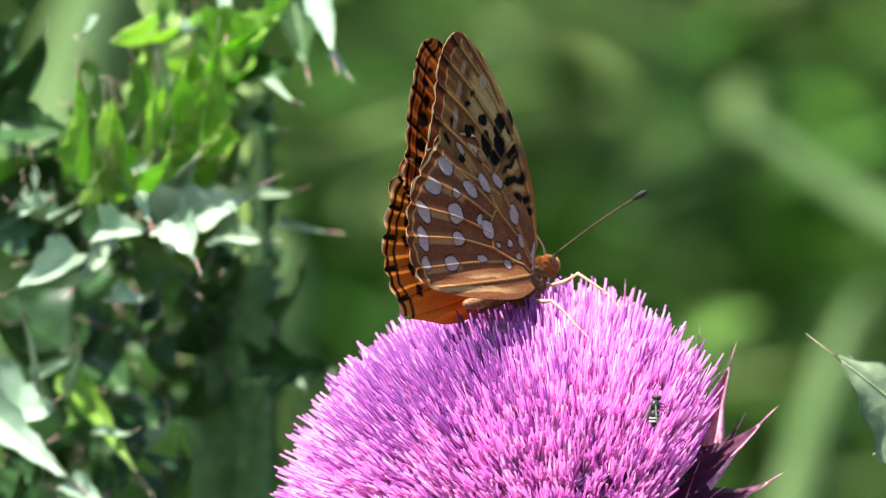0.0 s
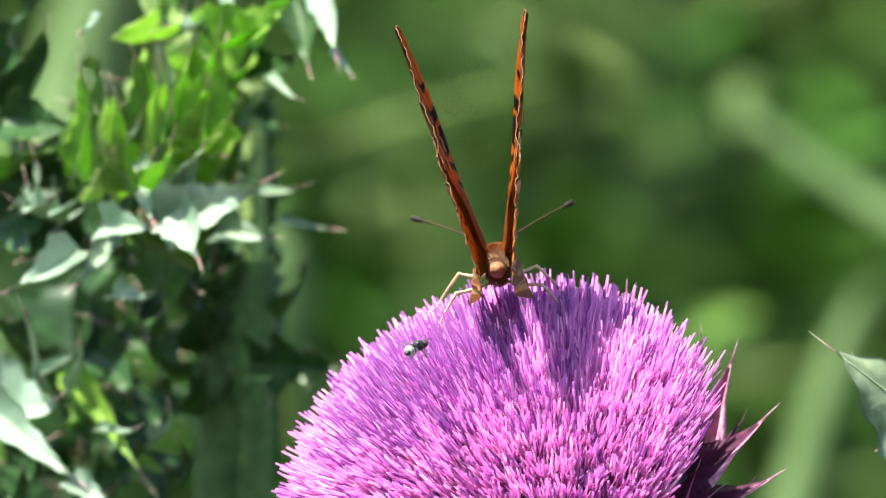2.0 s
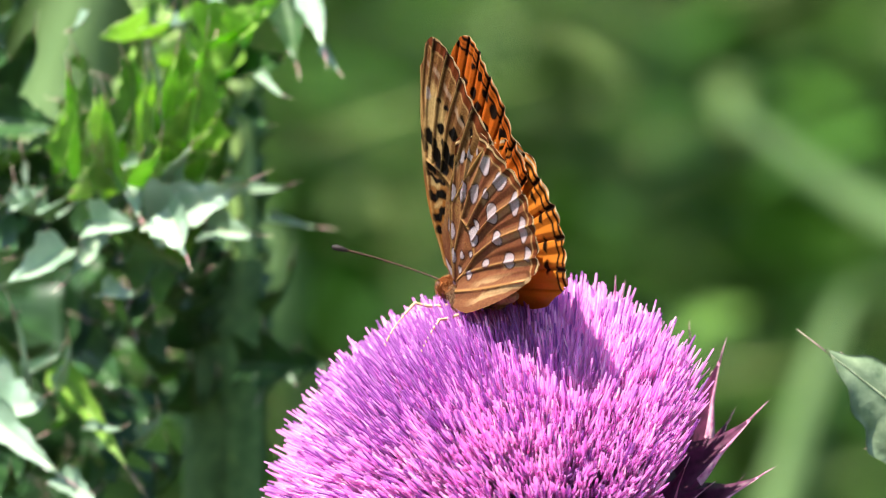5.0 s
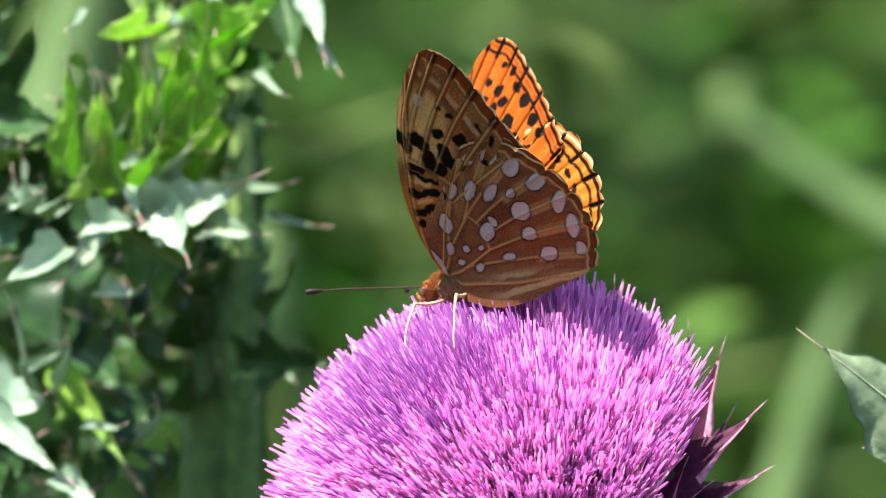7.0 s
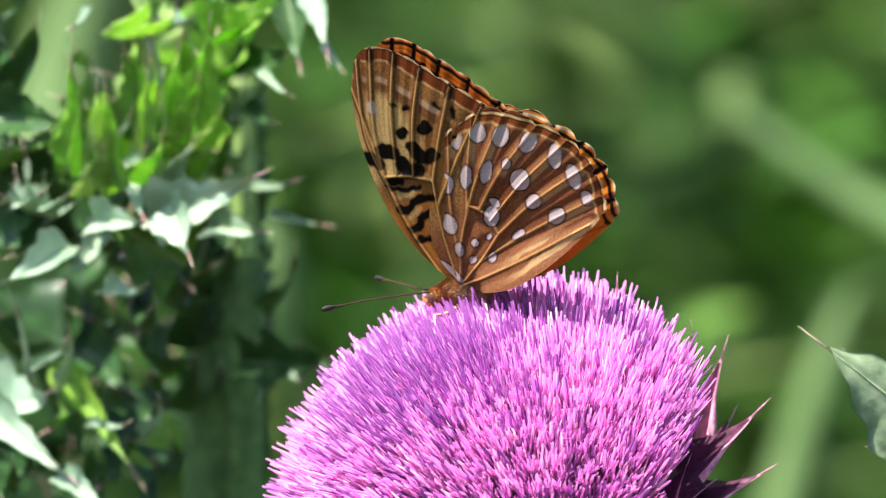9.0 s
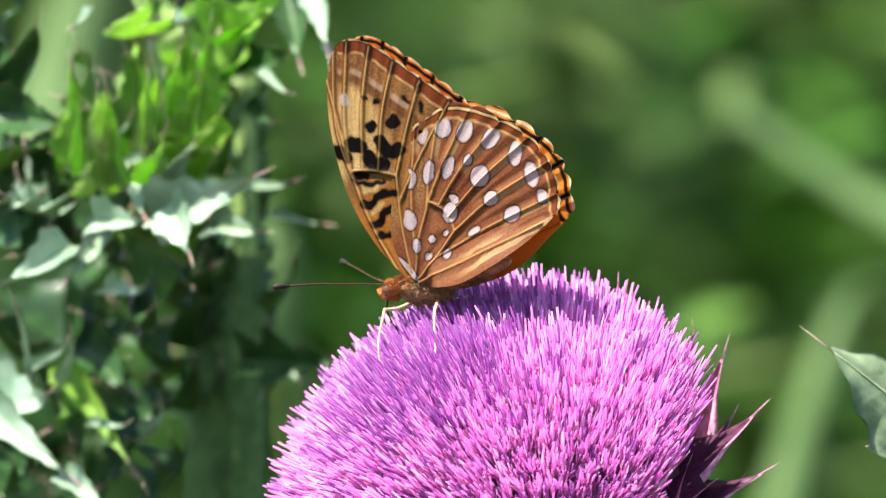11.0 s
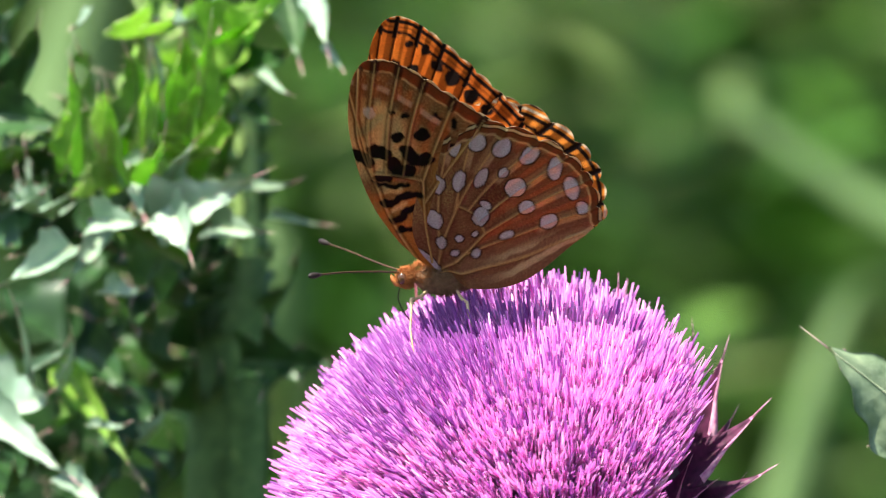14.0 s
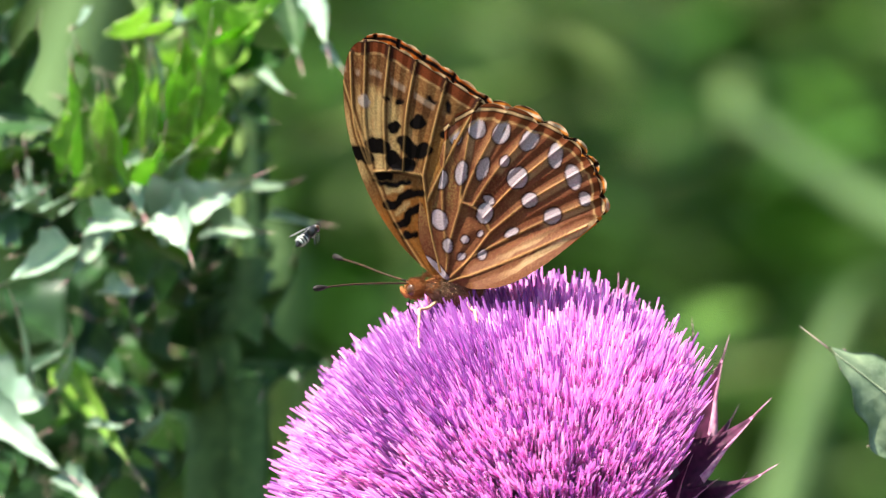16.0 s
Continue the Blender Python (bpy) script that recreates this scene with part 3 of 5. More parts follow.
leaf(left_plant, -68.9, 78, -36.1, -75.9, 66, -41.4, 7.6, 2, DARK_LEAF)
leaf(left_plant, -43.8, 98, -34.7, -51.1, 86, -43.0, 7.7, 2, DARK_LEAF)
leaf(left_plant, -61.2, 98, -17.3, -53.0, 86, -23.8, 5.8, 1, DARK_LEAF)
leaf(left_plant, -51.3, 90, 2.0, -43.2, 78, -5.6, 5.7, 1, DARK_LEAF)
leaf(left_plant, -36.9, 90, 10.7, -25.1, 78, 11.3, 1.9, 1, BLOOM_LEAF)
leaf(left_plant, -29.4, 102, 5.9, -20.1, 90, 4.1, 1.1, 1, BLOOM_LEAF)
leaf(left_plant, -59.2, 74, 40.4, -61.8, 62, 36.8, 0.9, 1, BLOOM_LEAF)
leaf(left_plant, -75.8, 82, 13.5, -72.3, 70, 17.1, 3.8, 1, BLOOM_LEAF)
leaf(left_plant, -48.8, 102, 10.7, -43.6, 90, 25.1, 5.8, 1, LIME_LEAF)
leaf(left_plant, -37.4, 110, 11.8, -36.1, 98, 28.1, 5.8, 2, MID_LEAF)
leaf(left_plant, -64.3, 102, 10.7, -66.6, 90, 20.3, 5.8, 1, GREEN_LEAF)
leaf(left_plant, -41.2, 108, 29.3, -34.1, 96, 39.6, 5.8, 1, GREEN_LEAF)
leaf(left_plant, -77.0, 78, 11.5, -63.0, 70, 21.0, 6.5, 1, MID_LEAF, up=(0.1, -0.5, 0.9))
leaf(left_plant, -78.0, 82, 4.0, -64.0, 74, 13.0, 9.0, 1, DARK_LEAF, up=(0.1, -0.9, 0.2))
# flat dark leaves added as sun blockers, to keep the stem below in shadow
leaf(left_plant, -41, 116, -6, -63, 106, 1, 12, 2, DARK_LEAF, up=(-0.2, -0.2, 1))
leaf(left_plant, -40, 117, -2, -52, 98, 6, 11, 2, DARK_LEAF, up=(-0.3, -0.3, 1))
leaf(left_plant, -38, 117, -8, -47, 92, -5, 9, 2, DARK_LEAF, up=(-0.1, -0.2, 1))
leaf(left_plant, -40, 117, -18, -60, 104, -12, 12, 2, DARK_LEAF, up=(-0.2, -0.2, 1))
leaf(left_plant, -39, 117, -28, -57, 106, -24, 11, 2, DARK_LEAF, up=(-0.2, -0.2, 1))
# random dark leaves added as filler for the shaded depth behind
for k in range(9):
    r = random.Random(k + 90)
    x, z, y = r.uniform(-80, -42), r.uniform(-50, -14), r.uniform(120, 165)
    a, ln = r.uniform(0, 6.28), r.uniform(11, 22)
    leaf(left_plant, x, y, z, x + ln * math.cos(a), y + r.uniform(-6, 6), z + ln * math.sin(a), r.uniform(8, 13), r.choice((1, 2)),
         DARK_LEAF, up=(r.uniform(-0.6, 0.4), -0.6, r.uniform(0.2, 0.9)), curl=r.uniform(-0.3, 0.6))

right_plant = plant_at(84, 30, "musk thistle with grey-green spiny leaf beside the flower")
stem(right_plant, [(84, 30, -1010), (80, 30, -300), (82, 28, -60), (84, 28, 10), (83, 28, 60)], 2.4, seed=5)
leaf(right_plant, 88, 16, -37, 61.6, 8, -15.8, 13.0, 1, GREY_LEAF, fold=0.35, curl=-0.25, up=(-0.1, -0.9, 0.3), blunt=0.88)
leaf(right_plant, 84, 30, -70, 110, 20, -60, 12, 3, GREEN_LEAF)
leaf(right_plant, 84, 30, 20, 104, 44, 40, 11, 3, GREEN_LEAF)


# ---------------------------------------------------------------- the flower head
CENTRE = Vector((0.0100, 0.0, LENS_HEIGHT - 0.0397))
AXIS = Vector((-0.42, -0.62, 0.66)).normalized()
FRESH = Vector((-0.47, -0.40, 0.79)).normalized()      # where the florets are youngest and darkest
SIDE = AXIS.cross(Vector((0, 0, 1))).normalized()
OVER = AXIS.cross(SIDE).normalized()


def around(theta, phi):
    """The way from the head's middle at theta from its axis and phi round it."""
    return AXIS * math.cos(theta) + (SIDE * math.cos(phi) + OVER * math.sin(phi)) * math.sin(theta)


def dome(theta):
    """How far the florets' tips reach: flattened round the pole, fuller at the rim."""
    f = min(1.0, max(0.0, (theta - radians(28)) / radians(60)))
    return (31.6 + 7.4 * f * f * (3 - 2 * f)) * MM


def floret_shape(seed, slim=1.0, ripe=0.86):
    """One tubular floret along z, 20 mm long: tube, splayed narrow lobes and the protruding style."""
    rng = np.random.RandomState(seed)
    verts, faces, tone = [], [], []

    def stick(points, radii, sides, t0, t1):
        v, f = tube_mesh(points, radii, sides)
        k = len(verts)
        verts.extend(v)
        faces.extend(tuple(i + k for i in face) for face in f)
        for i in range(len(points)):
            tone.extend([t0 + (t1 - t0) * i / (len(points) - 1)] * sides)

    bend = rng.uniform(-0.5, 0.5, 2) * MM
    young = max(0.0, (ripe - 0.86) / 0.14)
    stick([(0, 0, 0), (bend[0] * 0.4, bend[1] * 0.4, 7 * MM), (bend[0], bend[1], 13.5 * MM)], [0.31 * MM, 0.28 * MM, 0.25 * MM], 4, 0.0, 0.62 + 0.2 * young)
    reach = rng.uniform(17.6, 20.5) * MM
    stick([(bend[0], bend[1], 12 * MM), (bend[0] * 1.3, bend[1] * 1.3, 16 * MM), (bend[0] * 1.5, bend[1] * 1.5, reach)],
          [0.26 * MM, 0.26 * MM * slim, 0.15 * MM * slim], 4, 0.6 + 0.28 * young, ripe)
    for k in range(4):
        a = 2 * math.pi * (k + rng.uniform(-0.25, 0.25)) / 4
        d = Vector((math.cos(a), math.sin(a), 0))
        s = rng.uniform(0.5, 1.25) * MM
        p = Vector((bend[0], bend[1], 0))
        stick([p + d * 0.16 * MM + Vector((0, 0, 12.5 * MM)), p + d * s * 0.6 + Vector((0, 0, 15.2 * MM)), p + d * s * 1.1 + Vector((0, 0, rng.uniform(16.8, 18.9) * MM))],
              [0.22 * MM, 0.21 * MM, 0.06 * MM], 3, 0.5 + 0.3 * young, min(1.0, rng.uniform(0.72, 0.86) + 0.12 * young))
    return verts, faces, tone


def build_flower():
    plant = plant_at(70, 60, "musk thistle carrying one large pink-purple flower head")
    # stalk from the ground, nodding over into the cup
    below = CENTRE - AXIS * 0.031 - Vector((0, 0, LENS_HEIGHT))
    b = below / MM
    stem(plant, [(70, 60, -1010), (66, 58, -600), (58, 52, -220), (42, 38, -95), (b.x + 6, b.y + 6, b.z - 9), (b.x, b.y, b.z)], 2.5, seed=7)
    # receptacle and involucre cup
    turn = Vector((0, 0, 1)).rotation_difference(AXIS).to_matrix().to_4x4()
    head = part("flower_head", ball(CENTRE - AXIS * 0.006 - plant.location, (0.0250, 0.0250, 0.0235), 32, 20, turn), CORE, plant, "purple floret bed of the flower head")
    smooth(head)
    bm = ball(CENTRE - AXIS * 0.0125 - plant.location, (0.0262, 0.0262, 0.0205), 32, 20, turn)
    smooth(part("involucre", bm, CUP, head, "dark purple-green cup under the florets"))
    # spiny bracts in rings round the cup
    shapes = []
    for seed in range(3):
        shapes.append(bract_shape(seed))
    rng = np.random.RandomState(17)
    for ring, (count, back, rim, lean, size) in enumerate(((14, 4.0, 25.5, 0.74, 0.88), (17, 8.0, 27.0, 0.30, 0.92), (17, 15.0, 26.0, 0.02, 0.88), (14, 22.0, 23.5, -0.35, 0.8))):
        for k in range(count):
            phi = 2 * math.pi * (k + 0.5 * (ring % 2) + rng.uniform(-0.16, 0.16)) / count
            flat = around(radians(90), phi)
            base = CENTRE + (flat * rim - AXIS * back) * MM - flat * 0.0012
            way = (flat + AXIS * lean + Vector(rng.normal(0, 0.08, 3))).normalized()
            scale = size * rng.uniform(0.85, 1.12)
            tip = base + way * 0.0205 * scale
            if tip.x > 0.034 and tip.z > LENS_HEIGHT - 0.050:
                continue
            ob = part("bract", shapes[rng.randint(3)], None, head)
            ob.matrix_basis = Matrix.Translation(-plant.location) @ facing(base, way, AXIS - flat * 0.3) @ Matrix.Diagonal((scale, scale, scale, 1))
    # the ones that stand out beside the florets: foot, tip, breadth, which way the upper face looks
    for foot, tip, broad, up in (((38.5, 7, -36), (46.8, 8, -14.0), 1.35, (-0.35, -0.9, 0.15)), ((34.5, 3, -39.5), (53.6, 1, -25.0), 1.7, (-0.35, -0.75, 0.55)),
                                 ((37, 0, -42.5), (54.2, -2, -35.6), 1.5, (-0.1, -0.6, 0.8)), ((34.5, -9, -42), (40.4, -11, -32.6), 1.0, (-0.7, -0.6, 0.3)),
                                 ((39.5, 15, -25), (41.6, 17, -11.2), 0.6, (-0.9, -0.4, 0.2)), ((43.0, 4, -41.5), (49.2, 3, -35.8), 0.6, (-0.3, -0.7, 0.6)),
                                 ((39.5, 12, -30), (44.4, 14, -19.4), 0.9, (-0.4, -0.8, 0.2)), ((33.5, -4, -42.5), (44.5, -7, -37.0), 1.3, (-0.4, -0.7, 0.6)),
                                 ((39.5, 8, -38), (48.5, 9, -25.5), 1.2, (-0.5, -0.6, 0.5)), ((31.0, -14, -43), (34.0, -17, -38.0), 0.8, (-0.6, -0.6, 0.4))):
        foot, tip = (Vector(q) * MM + Vector((0, 0, LENS_HEIGHT)) for q in (foot, tip))
        size = (tip - foot).length / 0.0240
        ob = part("bract", shapes[rng.randint(3)], None, head)
        ob.matrix_basis = Matrix.Translation(-plant.location) @ facing(foot, tip - foot, up) @ Matrix.Diagonal((size, 0.62 * broad, 0.8 * size, 1))
    # florets
    kinds = [floret_shape(s, 1.0) for s in range(8)] + [floret_shape(s + 20, 1.0, 1.0) for s in range(8)]
    golden = math.pi * (3 - 5 ** 0.5)
    total, top = 5700, radians(77)
    near, rest = [], []
    for i in range(total):
        c = 1 - (1 - math.cos(top)) * (i + 0.5) / total
        theta = math.acos(c) + rng.normal(0, 0.016) * (1 + 2 * (i > 0.93 * total))
        phi = i * golden + rng.normal(0, 0.025)
        out = around(theta, phi)
        # florets fan out, leaning a little towards the youngest ones
        reach = dome(theta) * rng.uniform(0.93, 1.03) * (1 + 0.06 * max(0.0, out.x - 0.45) / 0.55)
        if theta < radians(24):
            reach *= 0.985
        lean = ((out * dome(theta) + FRESH * 0.019).normalized() + Vector(rng.normal(0, 0.07, 3)) + 0.14 * noise.noise_vector(out * 11.0)).normalized()
        tip = CENTRE + out * reach
        # the rim of the head cuts off the florets on the side of the bracts
        if tip.x > 0.0335 + 0.6 * (tip.z - CENTRE.z):
            continue
        length = rng.uniform(1.1, 1.3)
        base = tip - lean * 0.0190 * length
        pick = rng.randint(8) + (8 if math.acos(min(1.0, out.dot(FRESH))) + rng.normal(0, 0.16) < radians(31) or rng.rand() < 0.12 else 0)
        pos = facing(base, lean, Vector(rng.normal(size=3)))
        m = pos @ Matrix(((0, 0, 1, 0), (1, 0, 0, 0), (0, 1, 0, 0), (0, 0, 0, 1))) @ Matrix.Diagonal((1, 1, length, 1))
        (near if out.y < -0.25 and out.z > 0.28 else rest).append((m, pick))
    shared = [mesh_from("floret", *k[:2], FLORET, k[2]) for k in kinds]
    step = max(1, len(near) // 280)
    single = near[::step][:280]
    others = [e for j, e in enumerate(near) if j % step or j // step >= 280] + rest
    shift = Matrix.Translation(-plant.location)
    for m, pick in single:
        ob = part("floret", shared[pick], None, head)
        ob.matrix_basis = shift @ m
    arrays = [np.array([tuple(v) for v in k[0]]) for k in kinds]
    vs, fs, ts, n = [], [], [], 0
    for m, pick in others:
        mm = np.array(shift @ m)
        vs.append(arrays[pick] @ mm[:3, :3].T + mm[:3, 3])
        fs.extend(tuple(i + n for i in f) for f in kinds[pick][1])
        ts.extend(kinds[pick][2])
        n += len(arrays[pick])
    mass = part("floret_mass", mesh_from("floret_mass", np.concatenate(vs), fs, FLORET, ts), None, head, "dense pink-purple tubular florets")
    tagged(mass, kind="stuff")
    return plant


def bract_shape(seed):
    """A keeled, lance-shaped bract along x, drawn out into a pale spine."""
    rng = np.random.RandomState(seed + 40)
    length, wide = 20.5 * MM, 4.4 * MM
    verts, faces = [], []
    n = 15
    for i in range(n):
        t = i / (n - 1)
        w = wide * (0.75 + 0.55 * math.sin(math.pi * min(1, t * 1.5))) * (1 - t ** 1.7) ** 1.15 + 0.07 * MM
        z = 3.6 * MM * t * t * (0.6 + 0.5 * rng.rand() * 0.2)
        lift = 0.42 * w
        verts += [(length * t, -w, z + lift), (length * t, -0.45 * w, z + 0.3 * lift), (length * t, 0, z), (length * t, 0.45 * w, z + 0.3 * lift),
                  (length * t, w, z + lift), (length * t, 0, z - 0.28 * MM - 0.1 * w)]
    for i in range(n - 1):
        for k in range(6):
            b = (k + 1) % 6
            faces.append((6 * i + k, 6 * i + b, 6 * i + 6 + b, 6 * i + 6 + k))
    faces.append(tuple(range(6))[::-1])
    k = len(verts)
    z = verts[-4][2]
    v, f = tube_mesh([(length * 0.965, 0, z - 0.1 * MM), (length * 1.06, 0, z + 0.5 * MM), (length * 1.17, 0, z + 1.1 * MM)], [0.22 * MM, 0.15 * MM, 0.02 * MM], 6)
    me = mesh_from("bract", list(verts) + list(v), faces + [tuple(i + k for i in q) for q in f], BRACT)
    me.materials.append(BRACT_EDGE)
    for p in me.polygons:
        xs = [me.vertices[i].co.x for i in p.vertices]
        ys = [abs(me.vertices[i].co.y) for i in p.vertices]
        if p.index >= len(faces) or min(xs) > length * 0.9 or p.index % 6 == 0 and min(xs) > length * 0.3:
            p.material_index = 1
    return me


flower = build_flower()


# ---------------------------------------------------------------- the butterfly
FORE = [(1.5, 0), (4.0, 6.5), (5.2, 14), (5.0, 21), (3.4, 29), (0.6, 35.4), (-2.2, 38.8), (-4.8, 39.5), (-7.2, 38.2), (-9.8, 35.2), (-13.5, 29.5),
        (-17, 23.6), (-19.6, 18.6), (-18.6, 15.8), (-14, 11.5), (-7, 5), (-1, -0.4)]
HIND = [(0.6, 0), (1.6, 4.4), (0.7, 9), (-2.6, 14.5), (-7, 19.4), (-10.6, 22.3), (-15, 22.6), (-20.1, 20.6), (-24.5, 15.8), (-27.4, 11.2), (-28.6, 7), (-28.5, 3),
        (-27.0, -1.0), (-22, -3.0), (-15, -4.6), (-8, -4.8), (-2, -2.6)]
FORE_VEINS = [((2.4, 0), (3.4, 10), (3.0, 20), (0.8, 35)), ((0.5, 1), (-1.2, 8), (-4, 16)), ((3.0, 20), (-0.2, 18.6), (-4, 16)), ((3.2, 16), (2.6, 27), (-2.2, 38.5)),
              ((3.0, 20), (0.5, 28), (-5.2, 39)), ((1.0, 19.2), (-3.0, 28), (-8.4, 36.8)), ((-1.4, 18), (-6.0, 26), (-11.2, 33)), ((-4, 16), (-8.5, 21.5), (-14.3, 28.2)),
              ((-2.6, 12), (-8.5, 16.5), (-17.4, 22.8)), ((0, 0), (-8, 8), (-19.2, 17.2))]
HIND_VEINS = [((0, 0), (-3.2, 5), (-7.4, 9.8)), ((-0.5, -0.5), (-5, 1.2), (-9.6, 3.6)), ((-7.4, 9.8), (-9.2, 7.4), (-9.6, 3.6)), ((-1.6, 3), (-5, 12), (-10.4, 21.6)),
              ((-6.4, 8.6), (-9.6, 14), (-15, 22)), ((-7.4, 9.8), (-12, 14), (-19.6, 19.8)), ((-8.6, 8.4), (-14.5, 12), (-24, 16)), ((-9.4, 6), (-17, 9), (-27.2, 11.6)),
              ((-9.6, 3.6), (-18, 5.6), (-28.8, 6.6)), ((-5, 1.2), (-16, 1.6), (-28, 1.4)), ((0, -1), (-10, -1.6), (-24, -1.8))]
# silver spots under the hindwing: along, out, half-length, half-width, slant in degrees
SILVER = [(-10.9, 19.9, 1.5, 1.0, 110), (-14.5, 19.3, 1.45, 1.25, 120), (-17.8, 17.1, 1.65, 1.2, 140), (-21.3, 14.2, 1.7, 1.15, 150), (-24.1, 10.3, 1.9, 1.0, 120),
          (-25.2, 6.1, 1.9, 1.05, 100), (-25.5, 2.2, 1.05, 0.8, 90), (-5.7, 14.5, 1.5, 1.2, 120), (-9.3, 14.0, 1.75, 0.85, 125), (-12.7, 13.2, 1.75, 0.78, 135),
          (-16.4, 12.8, 0.85, 0.65, 140), (-17.1, 9.6, 1.6, 1.5, 150), (-17.4, 5.6, 1.15, 1.05, 160), (-19.7, 1.8, 1.35, 1.1, 170), (-12.6, 2.1, 1.15, 0.5, 175)]
SILVER_BASE = [(-2.9, 8.6, 1.55, 1.15, 100), (-10.0, 6.6, 1.5, 1.2, 130), (-11.5, 8.3, 0.9, 0.6, 60), (-5.4, 4.1, 0.6, 0.55, 0), (-8.0, 3.9, 0.45, 0.4, 0),
               (-2.4, 4.3, 1.05, 0.7, 110), (-3.7, 1.9, 0.6, 0.45, 0), (-6.9, 0.8, 0.75, 0.6, 160), (0.9, 1.9, 2.5, 0.6, 68)]


def outline(points, n, scallops, depth, first, last):
    """The wing's edge as n points, scalloped between the shares first and last of its way round."""
    pts = points + [points[0]]
    c = glide(pts, n + 1)[:-1]
    mid = c.mean(axis=0)
    t = np.arange(n) / n
    inside = (t > first) & (t < last)
    swell = np.where(inside, np.abs(np.sin(np.pi * scallops * (t - first) / (last - first))) ** 0.7 - 0.6, 0) * depth
    d = c - mid
    return c + d / np.linalg.norm(d, axis=1)[:, None] * swell[:, None], mid


def near_line(p, line):
    """How far each point lies from a smooth line; below zero on the line's right-hand side."""
    q = glide(line, 14)
    best = np.full(len(p), 1e9)
    for a, b in zip(q[:-1], q[1:]):
        ab = b - a
        d = p - a
        t = np.clip((d @ ab) / (ab @ ab), 0, 1)
        far = np.linalg.norm(d - t[:, None] * ab, axis=1)
        side = np.where(ab[0] * d[:, 1] - ab[1] * d[:, 0] < 0, -1, 1)
        best = np.where(far < np.abs(best), far * side, best)
    return best


def spot(p, x, y, rx, ry, slant, soft=0.22):
    a = radians(slant)
    d = p - np.array([x, y])
    u, v = d[:, 0] * math.cos(a) + d[:, 1] * math.sin(a), -d[:, 0] * math.sin(a) + d[:, 1] * math.cos(a)
    r = np.sqrt((u / rx) ** 2 + (v / ry) ** 2)
    return np.clip((1 - r) * min(rx, ry) / soft + 0.5, 0, 1)


def over(col, mask, rgb):
    return col * (1 - mask[:, None]) + np.array(rgb) * mask[:, None]


def step_up(v, a, b):
    t = np.clip((v - a) / (b - a), 0, 1)
    return t * t * (3 - 2 * t)


def wobble(p, scale, seed):
    return np.array([noise.noise((x * scale, y * scale, seed)) for x, y in p])


def stroke(p, line, half, soft=0.26):
    """A painted stroke of the given half-width along a line."""
    return np.clip((half - np.abs(near_line(p, line))) / soft + 0.5, 0, 1)


def warped(p, size, seed):
    """The points shifted a little, so that painted marks get uneven edges."""
    return p + size * np.stack([wobble(p, 0.9, seed), wobble(p, 0.9, seed + 6.0)], axis=1)


# dark marks of the forewing: round spots between the veins, blotches of the zigzag band, bars of the cell
DISCS = [(-2.6, 32.2, 0.75), (-4.8, 30.4, 1.0), (-5.9, 28.1, 0.9), (-7.1, 24.2, 1.4), (-8.7, 20.9, 1.25), (-11.2, 18.7, 0.8)]
WEDGES = [(-8.0, 32.9, 0.75), (-9.0, 30.0, 0.95), (-10.6, 27.3, 1.15), (-12.6, 23.8, 1.15), (-14.6, 21.0, 0.95), (-5.7, 34.6, 0.6)]
BLOTCHES = [([(-2.0, 29.4), (0.5, 28.1), (2.3, 27.9)], 0.62), ([(-3.8, 27.6), (-3.2, 24.9), (-1.2, 24.5)], 0.85), ([(-2.6, 21.9), (-4.7, 20.1), (-2.6, 19.3)], 0.95),
            ([(4.4, 23.6), (2.8, 22.9), (-0.8, 23.3)], 0.95), ([(3.9, 20.2), (4.2, 17.8), (2.0, 17.3)], 0.95), ([(0.8, 19.8), (-1.0, 18.8), (-0.6, 16.4)], 0.75)]
CELL_BARS = [([(5.0, 13.7), (2.5, 14.7), (-0.4, 14.4)], 0.62), ([(5.0, 10.6), (2.8, 11.6), (0.3, 11.7), (0.0, 9.7)], 0.55), ([(3.9, 8.0), (2.2, 8.4), (0.8, 7.6)], 0.4)]
INNER = [([(-4.9, 17.0), (-3.6, 15.6), (-2.4, 14.6)], 1.2), ([(-8.2, 16.3), (-8.7, 14.6), (-8.9, 12.8)], 1.1), ([(-12.0, 11.4), (-10.2, 9.1)], 0.7), ([(-6.2, 17.6), (-7.6, 15.2)], 0.6)]
UNDER_MARKS = [([(1.2, 24.2), (0.4, 23.4), (-0.3, 22.7)], 0.85), ([(3.8, 24.0), (2.8, 22.4)], 0.9), ([(-3.6, 22.2), (-4.3, 19.9), (-6.2, 19.3)], 0.9), ([(-0.7, 20.8), (-1.0, 19.2), (-2.6, 18.5)], 0.95),
               ([(2.5, 19.1), (0.8, 18.3)], 0.5), ([(3.3, 18.6), (1.8, 17.1), (-1.3, 16.1)], 0.26), ([(3.5, 14.5), (2.3, 13.6), (0.3, 14.4), (-2.4, 13.6)], 0.48),
               ([(3.5, 10.7), (2.0, 10.5), (0.9, 11.4), (-1.2, 11.7)], 0.52), ([(2.9, 8.6), (1.5, 8.0)], 0.5)]


FORE_MARGIN = [(-4.4, 39.6), (-7.4, 38.2), (-9.8, 35.2), (-13.5, 29.5), (-17.0, 23.6), (-19.6, 18.6)]
HIND_MARGIN = [(-9.0, 21.2), (-15.0, 22.3), (-20.0, 19.8), (-24.5, 15.6), (-27.6, 11.4), (-29.0, 7.0), (-28.8, 3.0), (-27.4, -0.7)]


